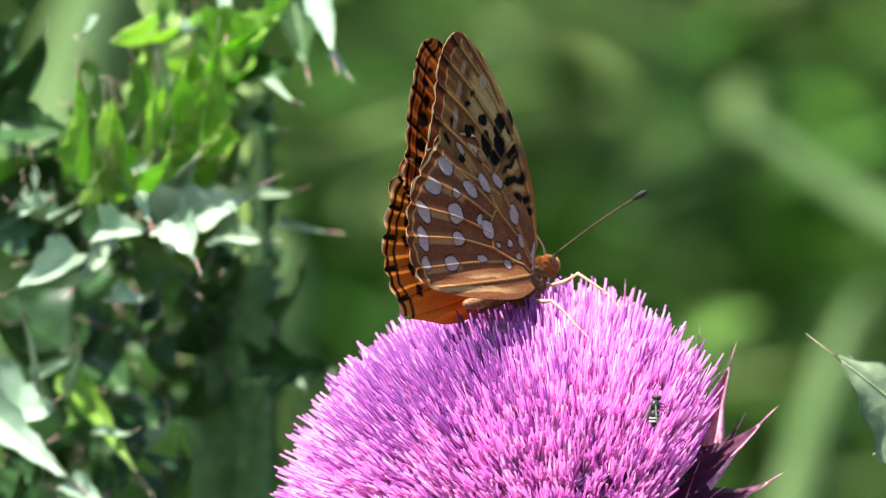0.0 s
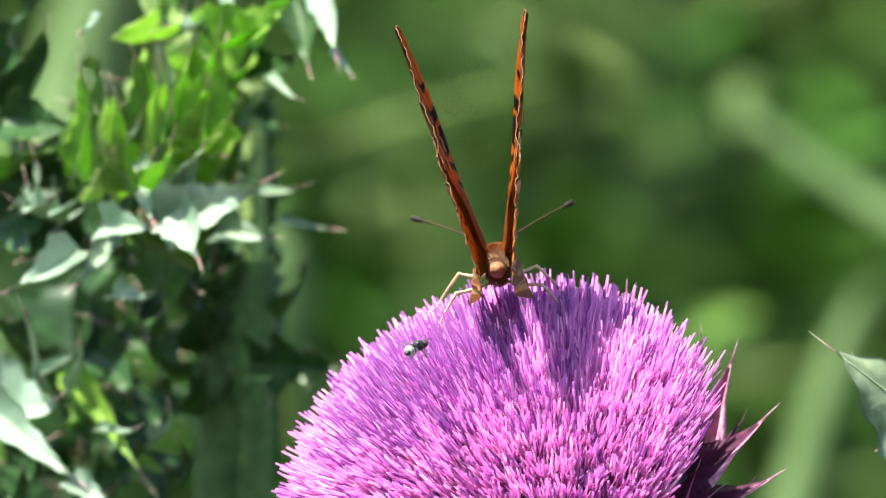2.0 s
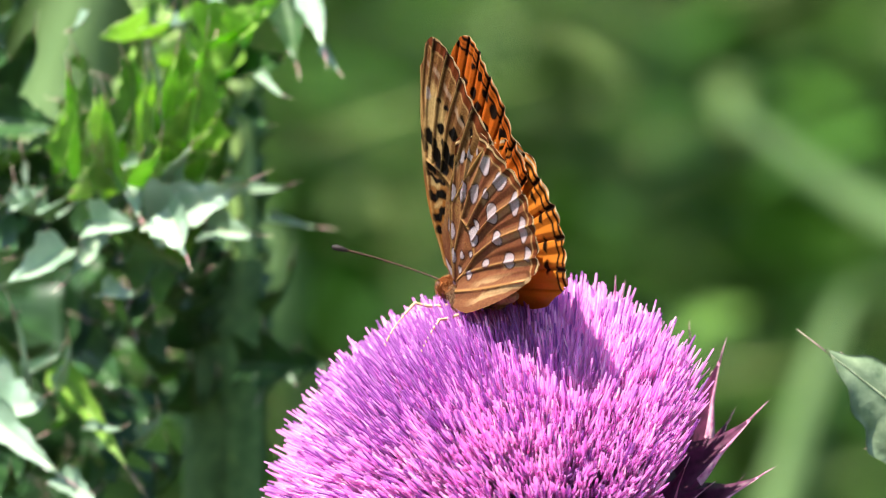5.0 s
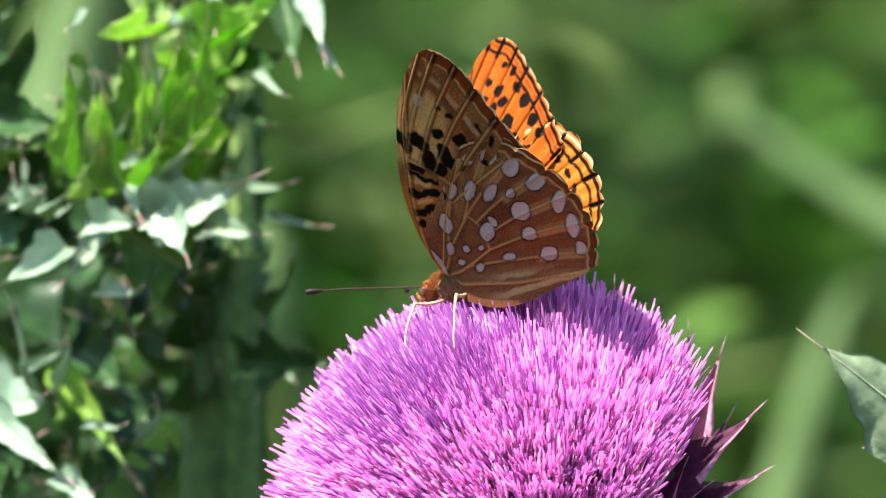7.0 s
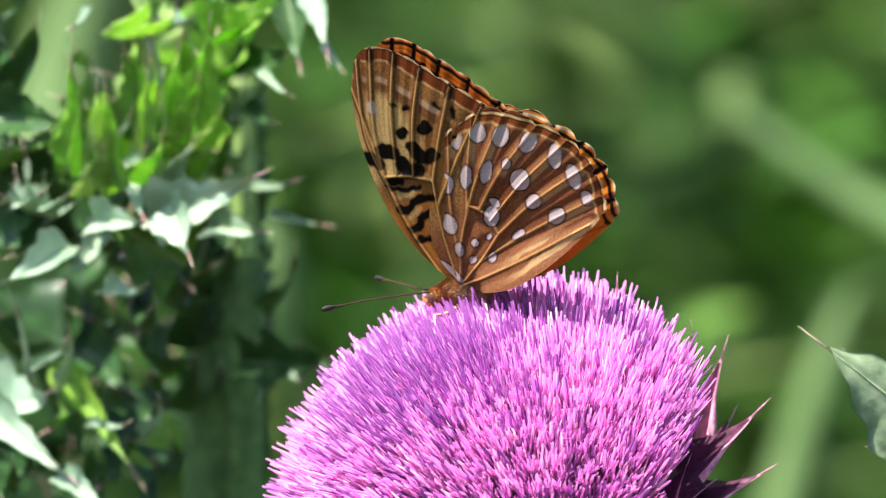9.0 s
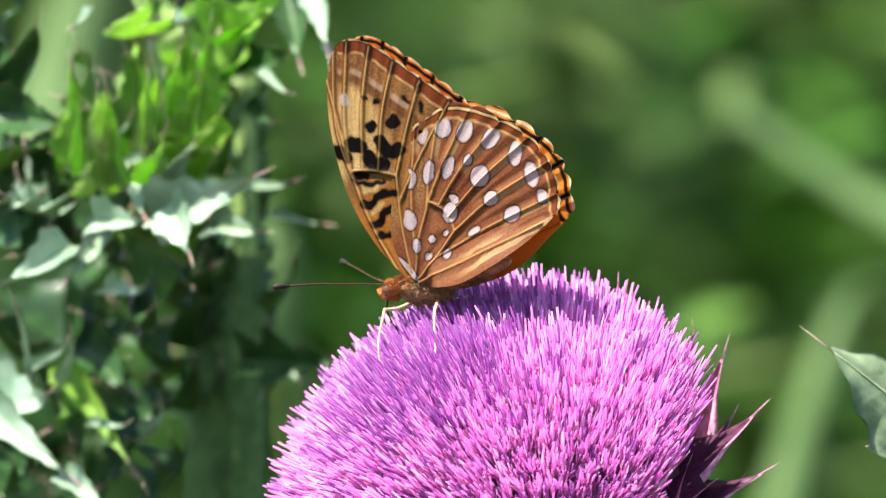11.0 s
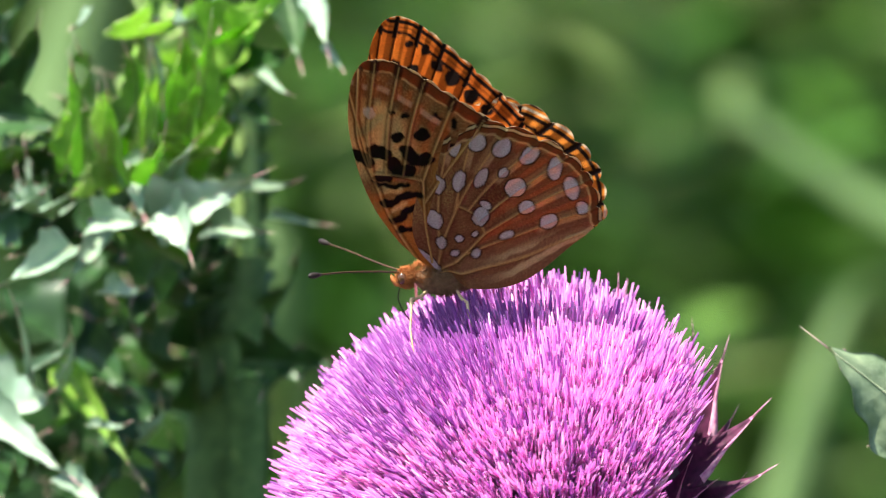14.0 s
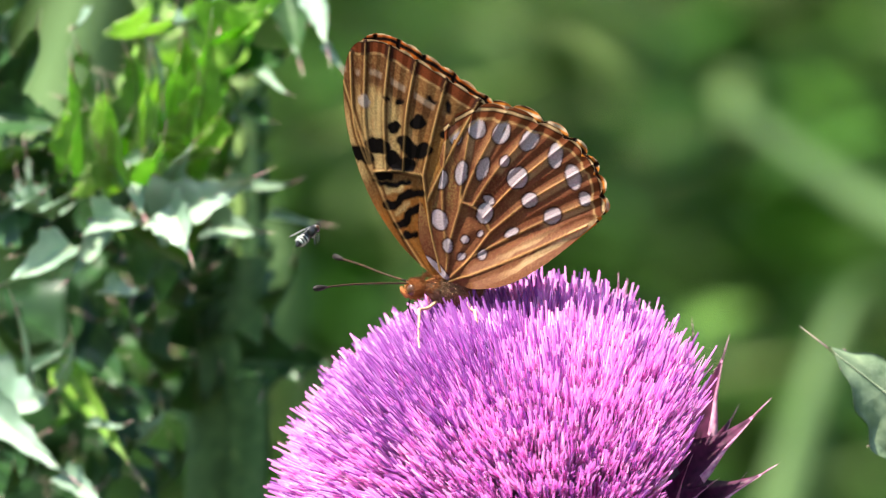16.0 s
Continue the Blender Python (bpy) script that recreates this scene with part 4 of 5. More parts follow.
def paint_fore(p, edge, veins, top):
    """Scale colours of the forewing, by its own millimetres."""
    wob = wobble(p, 0.45, 3.0)
    dist = np.linalg.norm(p, axis=1)
    a, b = p[:, 0], p[:, 1]
    away = np.abs(near_line(p, FORE_MARGIN))
    inward = away + 0.18 * wob
    between = step_up(veins[0], 0.25, 0.9)
    w = warped(p, 0.42, 21.0)
    if top:
        col = np.tile(np.array([0.56, 0.115, 0.010]), (len(p), 1))
        col = over(col, 0.45 * step_up(wob, -0.2, 0.5), (0.64, 0.165, 0.016))
        dark = (0.010, 0.005, 0.003)
        # brown hair scales over the root and along the hind edge
        col = over(col, 0.85 * step_up(14.5 - dist + 4.5 * step_up(-a, 1, 5) + 2.0 * wob, 0, 8), (0.19, 0.070, 0.016))
        col = over(col, np.clip(1.4 - veins[0] / 0.17, 0, 1) * 0.9 * step_up(-a + 2.5, 0, 1), dark)
        mask = np.zeros(len(p))
        for x, y, r in DISCS:
            mask = np.maximum(mask, spot(w, x, y, 1.2 * r, 1.08 * r, 125))
        for x, y, r in WEDGES:
            mask = np.maximum(mask, spot(w, x, y, 1.15 * r, r, 40))
        for line, half in BLOTCHES + CELL_BARS + INNER:
            mask = np.maximum(mask, stroke(w, line, half * 1.2 + 0.25 * wob))
        # black dusting along the veins out of the band
        mask = np.maximum(mask, np.clip((0.5 + 0.4 * wob - veins[0]) / 0.25 + 0.5, 0, 1) * step_up(dist, 9, 12) * (a < -1) * (away > 10.5) * 0.9)
        mask = np.maximum(mask, np.clip((0.27 - np.abs(inward - 2.5)) / 0.2 + 0.5, 0, 1))
        mask = np.maximum(mask, np.clip((0.30 - np.abs(inward - 0.75)) / 0.2 + 0.5, 0, 1))
        mask = np.maximum(mask, np.clip((0.40 - veins[0]) / 0.2 + 0.5, 0, 1) * (inward < 3.4))
        mask = np.maximum(mask, np.clip((0.16 - np.abs(inward - 1.6)) / 0.2 + 0.5, 0, 1) * 0.5)
        col = over(col, mask, dark)
        return over(col, np.clip((0.22 - away) / 0.12, 0, 1) * (veins[0] > 0.5), (0.60, 0.44, 0.24))
    col = np.tile(np.array([0.36, 0.20, 0.085]), (len(p), 1))
    col = over(col, step_up(18 - b, 0, 6) * step_up(a + 4, 0, 2), (0.62, 0.29, 0.075))
    col = over(col, step_up(-a - 3, 0, 4) * step_up(23 - b, 0, 5) * 0.8, (0.58, 0.30, 0.085))
    # cream and gold patches between the veins
    cream = between * step_up(away + 1.2 * wob, 5.5, 8.0) * step_up(b, 18, 21) * step_up(a + 6.5, 0, 2.5)
    col = over(col, cream * (0.55 + 0.4 * step_up(wobble(p * 3.6, 1.0, 9.0), -0.3, 0.2)), (0.88, 0.68, 0.35))
    for line, half in (([(-3.2, 30.0), (-0.4, 24.9)], 0.8), ([(-0.2, 29.0), (1.6, 25.2)], 0.7), ([(0.8, 22.4), (1.7, 19.9)], 0.75), ([(2.2, 16.3), (0.2, 15.8)], 0.6), ([(2.4, 12.4), (0.4, 13.0)], 0.5)):
        col = over(col, stroke(w, line, half, 0.5) * (0.55 + 0.45 * step_up(wobble(p * 4.0, 1.0, 2.0), -0.4, 0.2)), (0.84, 0.68, 0.36))
    col = over(col, step_up(b - 29, 0, 5) * step_up(wobble(p, 0.6, 15.0), -0.35, 0.15) * 0.6, (0.24, 0.105, 0.050))
    dust = wobble(p * 3.1, 1.0, 5.0)
    col = over(col, step_up(dust, 0.0, 0.4) * 0.35 * (away > 2.6), (0.62, 0.45, 0.20))
    col = over(col, step_up(-dust, 0.1, 0.5) * 0.30, (0.20, 0.095, 0.04))
    dark = (0.012, 0.006, 0.004)
    mask = np.zeros(len(p))
    for x, y, rx, ry, sl in ((-7.0, 23.9, 1.3, 1.2, 0), (-3.2, 24.9, 1.1, 1.0, 30), (-5.9, 28.0, 0.7, 0.5, 40), (-10.6, 26.1, 1.0, 0.32, 60), (-12.4, 24.0, 1.2, 0.4, 110), (-9.6, 26.3, 0.7, 0.3, 150),
                             (-10.3, 20.2, 1.0, 0.7, 30), (-4.2, 29.6, 0.6, 0.4, 40)):
        mask = np.maximum(mask, spot(w, x, y, rx, ry, sl, 0.25))
    for line, half in UNDER_MARKS:
        mask = np.maximum(mask, stroke(w, line, 1.2 * half + 0.08 + 0.15 * wob))
    col = over(col, mask, dark)
    # veins: golden ridges with a brown shoulder, relief light and shade partly painted in
    col = over(col, np.clip(1 - np.abs(veins[0] - 0.40) / 0.26, 0, 1) * 0.6 * (1 - mask), (0.12, 0.052, 0.024))
    col = over(col, np.clip(1.35 - veins[0] / 0.18, 0, 1) * 0.85 * (1 - 0.6 * mask), (0.86, 0.60, 0.28))
    # pale arrowheads inside the margin with a brown shade behind
    col = over(col, np.clip((0.7 - np.abs(away - 5.6 - 0.6 * between)) / 0.4 + 0.5, 0, 1) * between * 0.5, (0.15, 0.062, 0.030))
    col = over(col, np.clip((0.45 - np.abs(away - 4.2 - 0.9 * between)) / 0.25 + 0.5, 0, 1) * (veins[0] > 0.3) * step_up(b, 22, 26) * 0.75 * step_up(veins[0], 0.5, 1.0), (0.58, 0.48, 0.38))
    col = over(col, spot(w, -0.8, 30.8, 1.15, 0.95, 60) * 0.95, (0.68, 0.62, 0.58))
    # rusty rim cells between a golden line and the dark notches of the edge
    col = over(col, np.clip((2.0 - inward) / 0.3 + 0.5, 0, 1) * 0.9, (0.26, 0.075, 0.026))
    col = over(col, np.clip((0.15 - np.abs(inward - 2.1)) / 0.2 + 0.5, 0, 1) * 0.85, (0.80, 0.58, 0.30))
    col = over(col, np.clip((0.85 - veins[0]) / 0.25, 0, 1) * (inward < 2.3) * 0.85, (0.055, 0.022, 0.012))
    col = over(col, np.clip(1.3 - veins[0] / 0.15, 0, 1) * (inward < 2.6) * 0.8, (0.62, 0.42, 0.20))
    col = over(col, np.clip((0.5 - away) / 0.2, 0, 1) * 0.85, (0.06, 0.026, 0.014))
    return over(col, np.clip((0.25 - away) / 0.12, 0, 1) * (veins[0] > 0.4), (0.72, 0.58, 0.36))


# dark marks on top of the hindwing
HIND_TOP = [(-14.8, 14.1, 0.65), (-15.5, 11.4, 0.9), (-15.3, 8.5, 1.0), (-18.8, 9.3, 0.85), (-17.9, 12.5, 0.35), (-18.6, 5.6, 0.65), (-14.8, 5.2, 1.0), (-10.6, 7.2, 1.2), (-11.6, 16.2, 0.8), (-9.0, 13.0, 0.9)]
HIND_CRESCENTS = [(-13.6, 18.7), (-18.2, 16.1), (-20.8, 13.1), (-22.6, 9.8), (-22.9, 5.6), (-22.4, 1.9)]


def paint_hind(p, edge, veins, top):
    wob = wobble(p, 0.5, 8.0)
    a, b = p[:, 0], p[:, 1]
    dist = np.linalg.norm(p - np.array([2, 1]), axis=1)
    away = np.abs(near_line(p, HIND_MARGIN))
    outer = step_up(-a, 6, 10)
    between = step_up(veins[0], 0.3, 1.1)
    w = warped(p, 0.42, 31.0)
    if top:
        col = np.tile(np.array([0.60, 0.145, 0.012]), (len(p), 1))
        col = over(col, 0.7 * step_up(dist + 1.5 * wob, 12, 19), (0.72, 0.25, 0.030))
        col = over(col, 0.8 * step_up(13 - dist + 2 * wob, 0, 9), (0.24, 0.085, 0.018))
        dark = (0.014, 0.007, 0.004)
        mask = np.zeros(len(p))
        for x, y, r in HIND_TOP:
            mask = np.maximum(mask, spot(w, x, y, 1.1 * r, 0.85 * r, 60))
        for x, y in HIND_CRESCENTS:
            mask = np.maximum(mask, spot(w, x, y, 1.25, 0.62, math.degrees(math.atan2(y - 6, x + 8)) + 90))
        mask = np.maximum(mask, np.clip((0.30 - np.abs(away + 0.35 * between - 2.9)) / 0.2 + 0.5, 0, 1) * outer)
        mask = np.maximum(mask, np.clip((0.34 - np.abs(away - 0.95)) / 0.2 + 0.5, 0, 1) * outer)
        mask = np.maximum(mask, np.clip((0.5 - veins[0]) / 0.2 + 0.5, 0, 1) * (away < 3.2) * outer)
        col = over(col, np.clip(1.2 - veins[0] / 0.13, 0, 1) * 0.5, (0.16, 0.05, 0.012))
        col = over(col, mask, dark)
        return over(col, np.clip((0.3 - away) / 0.15, 0, 1) * outer * (veins[0] > 0.4), (0.74, 0.60, 0.38))
    col = np.tile(np.array([0.36, 0.160, 0.086]), (len(p), 1))
    col = over(col, step_up(wob, -0.1, 0.4) * 0.5, (0.42, 0.21, 0.105))
    col = over(col, step_up(-wob, 0.0, 0.4) * 0.45, (0.27, 0.100, 0.056))
    # golden dusting in the cells near the front edge, rust round the middle spots
    col = over(col, step_up(b, 6, 12) * step_up(a + 12, 0, 5) * between * step_up(wobble(p * 3.4, 1.0, 12.0), -0.25, 0.3) * 0.75, (0.58, 0.44, 0.19))
    col = over(col, spot(p, -14.5, 10.8, 5.2, 2.6, 150, 1.8) * 0.6, (0.20, 0.060, 0.034))
    band = step_up(dist + 1.2 * wob, 18.6, 20.6) * step_up(away, 1.6, 2.4)
    # cream band; its streaks, stronger on one vein side, paint in the folds' shading
    beside = np.clip(1 - np.abs(veins[0] - 0.55) / 0.75, 0, 1)
    col = over(col, band * 0.8, (0.32, 0.135, 0.076))
    col = over(col, band * step_up(beside, 0.15, 0.6) * step_up(veins[1], -0.3, 0.1) * 0.55, (0.92, 0.68, 0.40))
    col = over(col, band * step_up(beside, 0.4, 0.8) * step_up(-veins[1], 0.0, 0.3) * 0.35, (0.72, 0.46, 0.25))
    # dark line along each vein: the ridge's shadow painted into the colour
    col = over(col, np.clip(1 - np.abs(veins[0] - 0.42) / 0.26, 0, 1) * 0.4 * (1 - band), (0.14, 0.055, 0.030))
    # pleated hind edge that folds round the abdomen
    pleat = step_up(-b + 0.05 * a + 1.4, 0, 2.0)
    col = over(col, pleat * 0.6, (0.34, 0.175, 0.10))
    col = over(col, pleat * np.clip(np.sin(2.6 * b + 0.25 * a + wob) * 1.6, 0, 1) * 0.6 * step_up(-a, 6, 14), (1.0, 0.82, 0.50))
    # gold on the veins: sunlight on the ridge crests put into the colour
    col = over(col, np.clip(1.35 - veins[0] / 0.19, 0, 1) * 0.85, (0.86, 0.56, 0.25))
    dust = wobble(p * 3.1, 1.0, 5.0)
    col = over(col, step_up(dust, 0.0, 0.5) * 0.30, (0.54, 0.36, 0.16))
    col = over(col, step_up(-dust, 0.15, 0.6) * 0.30, (0.16, 0.066, 0.034))
    ring = np.zeros(len(p))
    silver = np.zeros(len(p))
    soft_edge = 0.65 * p + 0.35 * w
    for x, y, rx, ry, sl in SILVER + SILVER_BASE:
        ring = np.maximum(ring, spot(soft_edge, x, y, 1.06 * rx + 0.28, 1.06 * ry + 0.28, sl, 0.22))
        silver = np.maximum(silver, spot(soft_edge, x, y, 1.06 * rx, 1.06 * ry, sl, 0.14))
    col = over(col, ring * 0.85, (0.045, 0.016, 0.014))
    col = over(col, silver, (0.76, 0.69, 0.77))
    col = over(col, silver * step_up(dust, 0.1, 0.5) * 0.3, (0.52, 0.50, 0.58))
    # rust rim inside a golden line, dark notches, pale fringe
    col = over(col, np.clip((1.5 - away) / 0.3 + 0.5, 0, 1) * outer * 0.9, (0.30, 0.10, 0.036))
    col = over(col, np.clip((0.18 - np.abs(away + 0.3 * between - 1.8)) / 0.2 + 0.5, 0, 1) * outer * 0.85, (0.80, 0.58, 0.30))
    col = over(col, np.clip((0.55 - away) / 0.2, 0, 1) * outer * 0.85, (0.08, 0.034, 0.018))
    return over(col, np.clip((0.28 - away) / 0.14, 0, 1) * outer, (0.76, 0.60, 0.36))


def wing_mesh(name, points, vein_lines, paint, scallops, depth, span, side, rise):
    """A thin wing with an upper and an under face, raised veins and slight camber; side: +1 left, -1 right."""
    n, m = 380, 74
    rim, mid = outline(points, n, scallops, depth, *span)
    share = np.concatenate([np.linspace(0, 0.86, m - 24), np.linspace(0.875, 1, 24)])
    flat = np.concatenate([mid[None]] + [mid + (rim - mid) * s for s in share[1:]])
    edge = np.concatenate([[0]] + [np.full(n, s) for s in share[1:]])
    signed = np.array([near_line(flat, v) for v in vein_lines])
    signed = signed[np.abs(signed).argmin(axis=0), np.arange(len(flat))]
    veins = np.abs(signed)
    bulge = (0.5 * step_up(8.5 - flat[:, 1], 0, 8) + 0.6 * np.clip(1.2 - flat[:, 1], 0, None)) * step_up(-flat[:, 0], 1, 4) * (1 - 0.6 * step_up(-flat[:, 0], 13, 26)) if rise < 0 else 0
    camber = -bulge - 0.55 * (1 - edge ** 2) + 0.2 * np.sin(flat[:, 0] * 0.55 + flat[:, 1] * 0.2) * edge
    ridge = 0.27 * np.clip(1 - veins / 0.30, 0, 1) - 0.26 * np.clip(1 - np.abs(veins - 1.2) / 1.2, 0, 1)
    half = 0.07 * (1 - 0.5 * edge)
    count = len(flat)
    verts = np.zeros((2 * count, 3))
    for layer, sign in ((0, 1), (1, -1)):
        v = verts[layer * count:(layer + 1) * count]
        v[:, 0], v[:, 1] = flat[:, 0], side * flat[:, 1]
        v[:, 2] = camber + rise + sign * half - ridge
    faces = []
    for layer in (0, 1):
        o = layer * count
        up = (side > 0) == (layer == 0)
        for k in range(n):
            f = (o, o + 1 + k, o + 1 + (k + 1) % n)
            faces.append(f if not up else f[::-1])
        for i in range(m - 2):
            r0, r1 = o + 1 + i * n, o + 1 + (i + 1) * n
            for k in range(n):
                k2 = (k + 1) % n
                f = (r0 + k, r1 + k, r1 + k2, r0 + k2)
                faces.append(f if not up else f[::-1])
    r = 1 + (m - 2) * n
    for k in range(n):
        k2 = (k + 1) % n
        f = (r + k, count + r + k, count + r + k2, r + k2)
        faces.append(f)
    me = bpy.data.meshes.new(name)
    me.from_pydata((verts * MM).tolist(), [], faces)
    cols = np.ones((2 * count, 4), dtype=np.float32)
    cols[:count, :3] = paint(flat, edge, [veins, signed], True)
    cols[count:, :3] = 0.65 * paint(flat, edge, [veins, signed], False) ** 1.22 * np.array([1.04, 0.93, 0.82])
    # pale fringe between the vein ends
    k = np.arange(n)
    fringe = (k / n > span[0]) & (k / n < span[1]) & ((k // 3) % 3 > 0)
    for layer in (0, 1):
        ring = layer * count + r + k[fringe]
        cols[ring, :3] = (0.50, 0.36, 0.20)
    me.attributes.new("pattern", "FLOAT_COLOR", "POINT").data.foreach_set("color", cols.ravel())
    me.materials.append(WING)
    me.polygons.foreach_set("use_smooth", [True] * len(me.polygons))
    me.update()
    return me


HINGE = Vector((0, 0.0015, -0.0003))       # where the left wings join the thorax; mirrored for the right


def hairs(count, rng, centre, radii, length, lie, thick=0.045):
    """Fine tapered hairs over an egg-shaped body, in millimetres, lying along lie."""
    verts, faces = [], []
    for i in range(count):
        d = Vector(rng.normal(size=3)).normalized()
        p = Vector(centre) + Vector((d.x * radii[0], d.y * radii[1], d.z * radii[2])) * 0.97
        tuft = 0.5 * noise.noise_vector(p * 0.9)
        way = (d * 0.8 + Vector(lie) + tuft + Vector(rng.normal(0, 0.22, 3))).normalized()
        size = rng.uniform(0.5, 1.0) * length
        m = p + way * size * 0.55
        q = m + (way + Vector((-0.25, 0, -0.35))).normalized() * size * 0.45
        u = way.cross(Vector(rng.normal(size=3))).normalized() * thick
        w = way.cross(u).normalized() * thick
        k = len(verts)
        verts += [(p + u) * MM, (p - u + w) * MM, (p - u - w) * MM, (m + u * 0.7) * MM, (m - u * 0.7 + w * 0.7) * MM, (m - u * 0.7 - w * 0.7) * MM, q * MM]
        for j in range(3):
            n = (j + 1) % 3
            faces += [(k + j, k + n, k + 3 + n, k + 3 + j), (k + 3 + j, k + 3 + n, k + 6)]
    return verts, faces


def build_butterfly():
    fly = new("butterfly")
    tagged(fly, "orange spangled fritillary with silver-spotted underwings on the flower", "butterfly")
    rng = np.random.RandomState(6)
    # thorax, abdomen and head
    chest = smooth(part("thorax", ball(Vector((-0.4, 0, -2.5)) * MM, Vector((4.5, 1.75, 2.3)) * MM, 24, 16), TAN_FUR, fly, "tan furred thorax"))
    path = [(-3.5, 0, -2.4), (-6, 0, -2.0), (-9, 0, -1.4), (-12, 0, -0.8), (-14.5, 0, -0.2), (-16, 0, 0.3)]
    v, f = tube_mesh(glide(path, 34) * MM, [MM * (1.3 * (1 - ((i / 33 - 0.25) / 0.78) ** 2) ** 0.5 if i < 33 else 0.2) * (1 + 0.05 * math.sin(i * 1.55)) for i in range(34)], 16)
    tail = part("abdomen", mesh_from("abdomen", v, f, ABDOMEN), None, fly, "tan abdomen with paler rings")
    head = part("head", ball(Vector((5.3, 0, -2.0)) * MM, Vector((1.35, 1.5, 1.45)) * MM, 20, 14), FUR, fly)
    smooth(head)
    for s in (-1, 1):
        smooth(part("eye", ball(Vector((5.8, 1.05 * s, -1.9)) * MM, Vector((0.85, 0.7, 0.95)) * MM, 16, 12), EYE, head, "dark brown compound eye"))
        v, f = tube_mesh(np.array([(6.0, 0.45 * s, -3.0), (6.9, 0.55 * s, -2.8), (7.5, 0.5 * s, -2.0), (7.7, 0.45 * s, -1.4)]) * MM, [0.40 * MM, 0.44 * MM, 0.34 * MM, 0.08 * MM], 8)
        part("palp", mesh_from("palp", v, f, FUR), None, head)
        shaft = glide([(6.2, 0.6 * s, -0.9), (10.2, 3.6 * s, 0.2), (14.8, 8.2 * s, 1.5), (19.2, 12.8 * s, 2.4)], 24) * MM
        v, f = tube_mesh(shaft, [0.15 * MM] * 24, 6)
        feeler = part("antenna", mesh_from("antenna", v, f, ANTENNA), None, fly, "thin brown antenna")
        way = (Vector(shaft[-1]) - Vector(shaft[-3])).normalized()
        e = Vector(shaft[-1])
        v, f = tube_mesh([e - way * 0.0022, e - way * 0.0012, e - way * 0.0004, e + way * 0.0003, e + way * 0.0007], [0.17 * MM, 0.42 * MM, 0.52 * MM, 0.42 * MM, 0.06 * MM], 10)
        part("club", mesh_from("club", v, f, DARK_HORN), None, feeler, "black antenna club")
    v, f = tube_mesh(glide([(6.3, 0, -3.2), (6.9, 0, -5.2), (6.2, 0, -7.6), (5.0, 0, -9.8)], 14) * MM, [0.12 * MM] * 14, 6)
    part("proboscis", mesh_from("proboscis", v, f, DARK_HORN), None, head, "dark feeding tongue")
    # four jointed walking legs that grip the florets
    for s in (-1, 1):
        for hip, knee, ankle, foot in (((2.2, 0.9, -4.3), (4.4, 6.2, -4.2), (4.8, 9.6, -8.4), (4.4, 11.6, -12.4)), ((-2.6, 1.0, -4.6), (-4.4, 6.8, -5.4), (-5.0, 10.0, -10.2), (-5.4, 12.2, -14.6))):
            pts = np.array([(x, y * s, z) for x, y, z in (hip, knee, ankle, foot)]) * MM
            bow = np.array((0, 0.4 * s, -0.35)) * MM
            dense = np.concatenate([np.linspace(pts[i], pts[i + 1], 7)[:-1] + np.sin(np.linspace(0, math.pi, 7)[:-1])[:, None] * bow for i in range(3)] + [pts[3:]])
            r = np.interp(np.arange(len(dense)), [0, 3, 5, 6, 8, 12, 13, 18], [0.26, 0.30, 0.24, 0.27, 0.21, 0.15, 0.17, 0.09]) * MM
            v, f = tube_mesh(dense, r, 8)
            leg = part("leg", mesh_from("leg", v, f, LEG), None, fly, "pale straw-coloured jointed leg")
            sv, sf = [], []
            for k in range(7, 18):
                for side in (-1, 1):
                    p = Vector(dense[k])
                    q = p + Vector((0.35 * side, 0.25 * s, -0.3)) * MM
                    tv, tf = tube_mesh([p, q], [0.035 * MM, 0.008 * MM], 3)
                    n = len(sv)
                    sv += tv
                    sf += [tuple(i + n for i in face) for face in tf]
            tagged(part("leg_bristles", mesh_from("leg_bristles", sv, sf, LEG), None, leg), kind="stuff")
    # coats of hair on thorax, wing roots and head
    tagged(part("fur", mesh_from("fur", *hairs(3600, rng, (-0.6, 0, -2.6), (4.4, 1.75, 2.3), 1.7, (-1.3, 0, -0.25)), TAN_FUR), None, chest, "long tan hairs"), kind="stuff")
    tagged(part("collar", mesh_from("collar", *hairs(900, rng, (2.6, 0, -1.4), (2.0, 1.7, 1.6), 1.3, (-0.9, 0, 0.1)), FUR), None, chest, "rusty orange hairs on the neck"), kind="stuff")
    tagged(part("ruff", mesh_from("ruff", *hairs(1300, rng, (5.3, 0, -2.0), (1.35, 1.5, 1.45), 0.9, (-0.4, 0, 0.2)), FUR), None, head, "rusty orange hairs"), kind="stuff")
    tagged(part("down", mesh_from("down", *hairs(900, rng, (-7.5, 0, -1.8), (4.5, 1.2, 1.25), 1.0, (-1.4, 0, -0.2)), TAN_FUR), None, tail, "short tan hairs"), kind="stuff")
    wings = []
    for s in (1, -1):
        for name, pts, veins, paint, sc, dp, span, rise in (("forewing", FORE, FORE_VEINS, paint_fore, 8, 0.55, (0.52, 0.76), 0.02),
                                                            ("hindwing", HIND, HIND_VEINS, paint_hind, 7, 1.0, (0.36, 0.72), -0.3)):
            me = wing_mesh(name, pts, veins, paint, sc, dp, span, s, rise)
            ob = part(name, me, None, fly, "orange black-marked forewing" if name == "forewing" else "hindwing with silver spots underneath")
            ob.location = (0, HINGE.y * s, HINGE.z)
            wings.append((ob, s))
    return fly, wings


butterfly, wings = build_butterfly()
left_wings, right_wings = [ob for ob, s in wings if s > 0], [ob for ob, s in wings if s < 0]


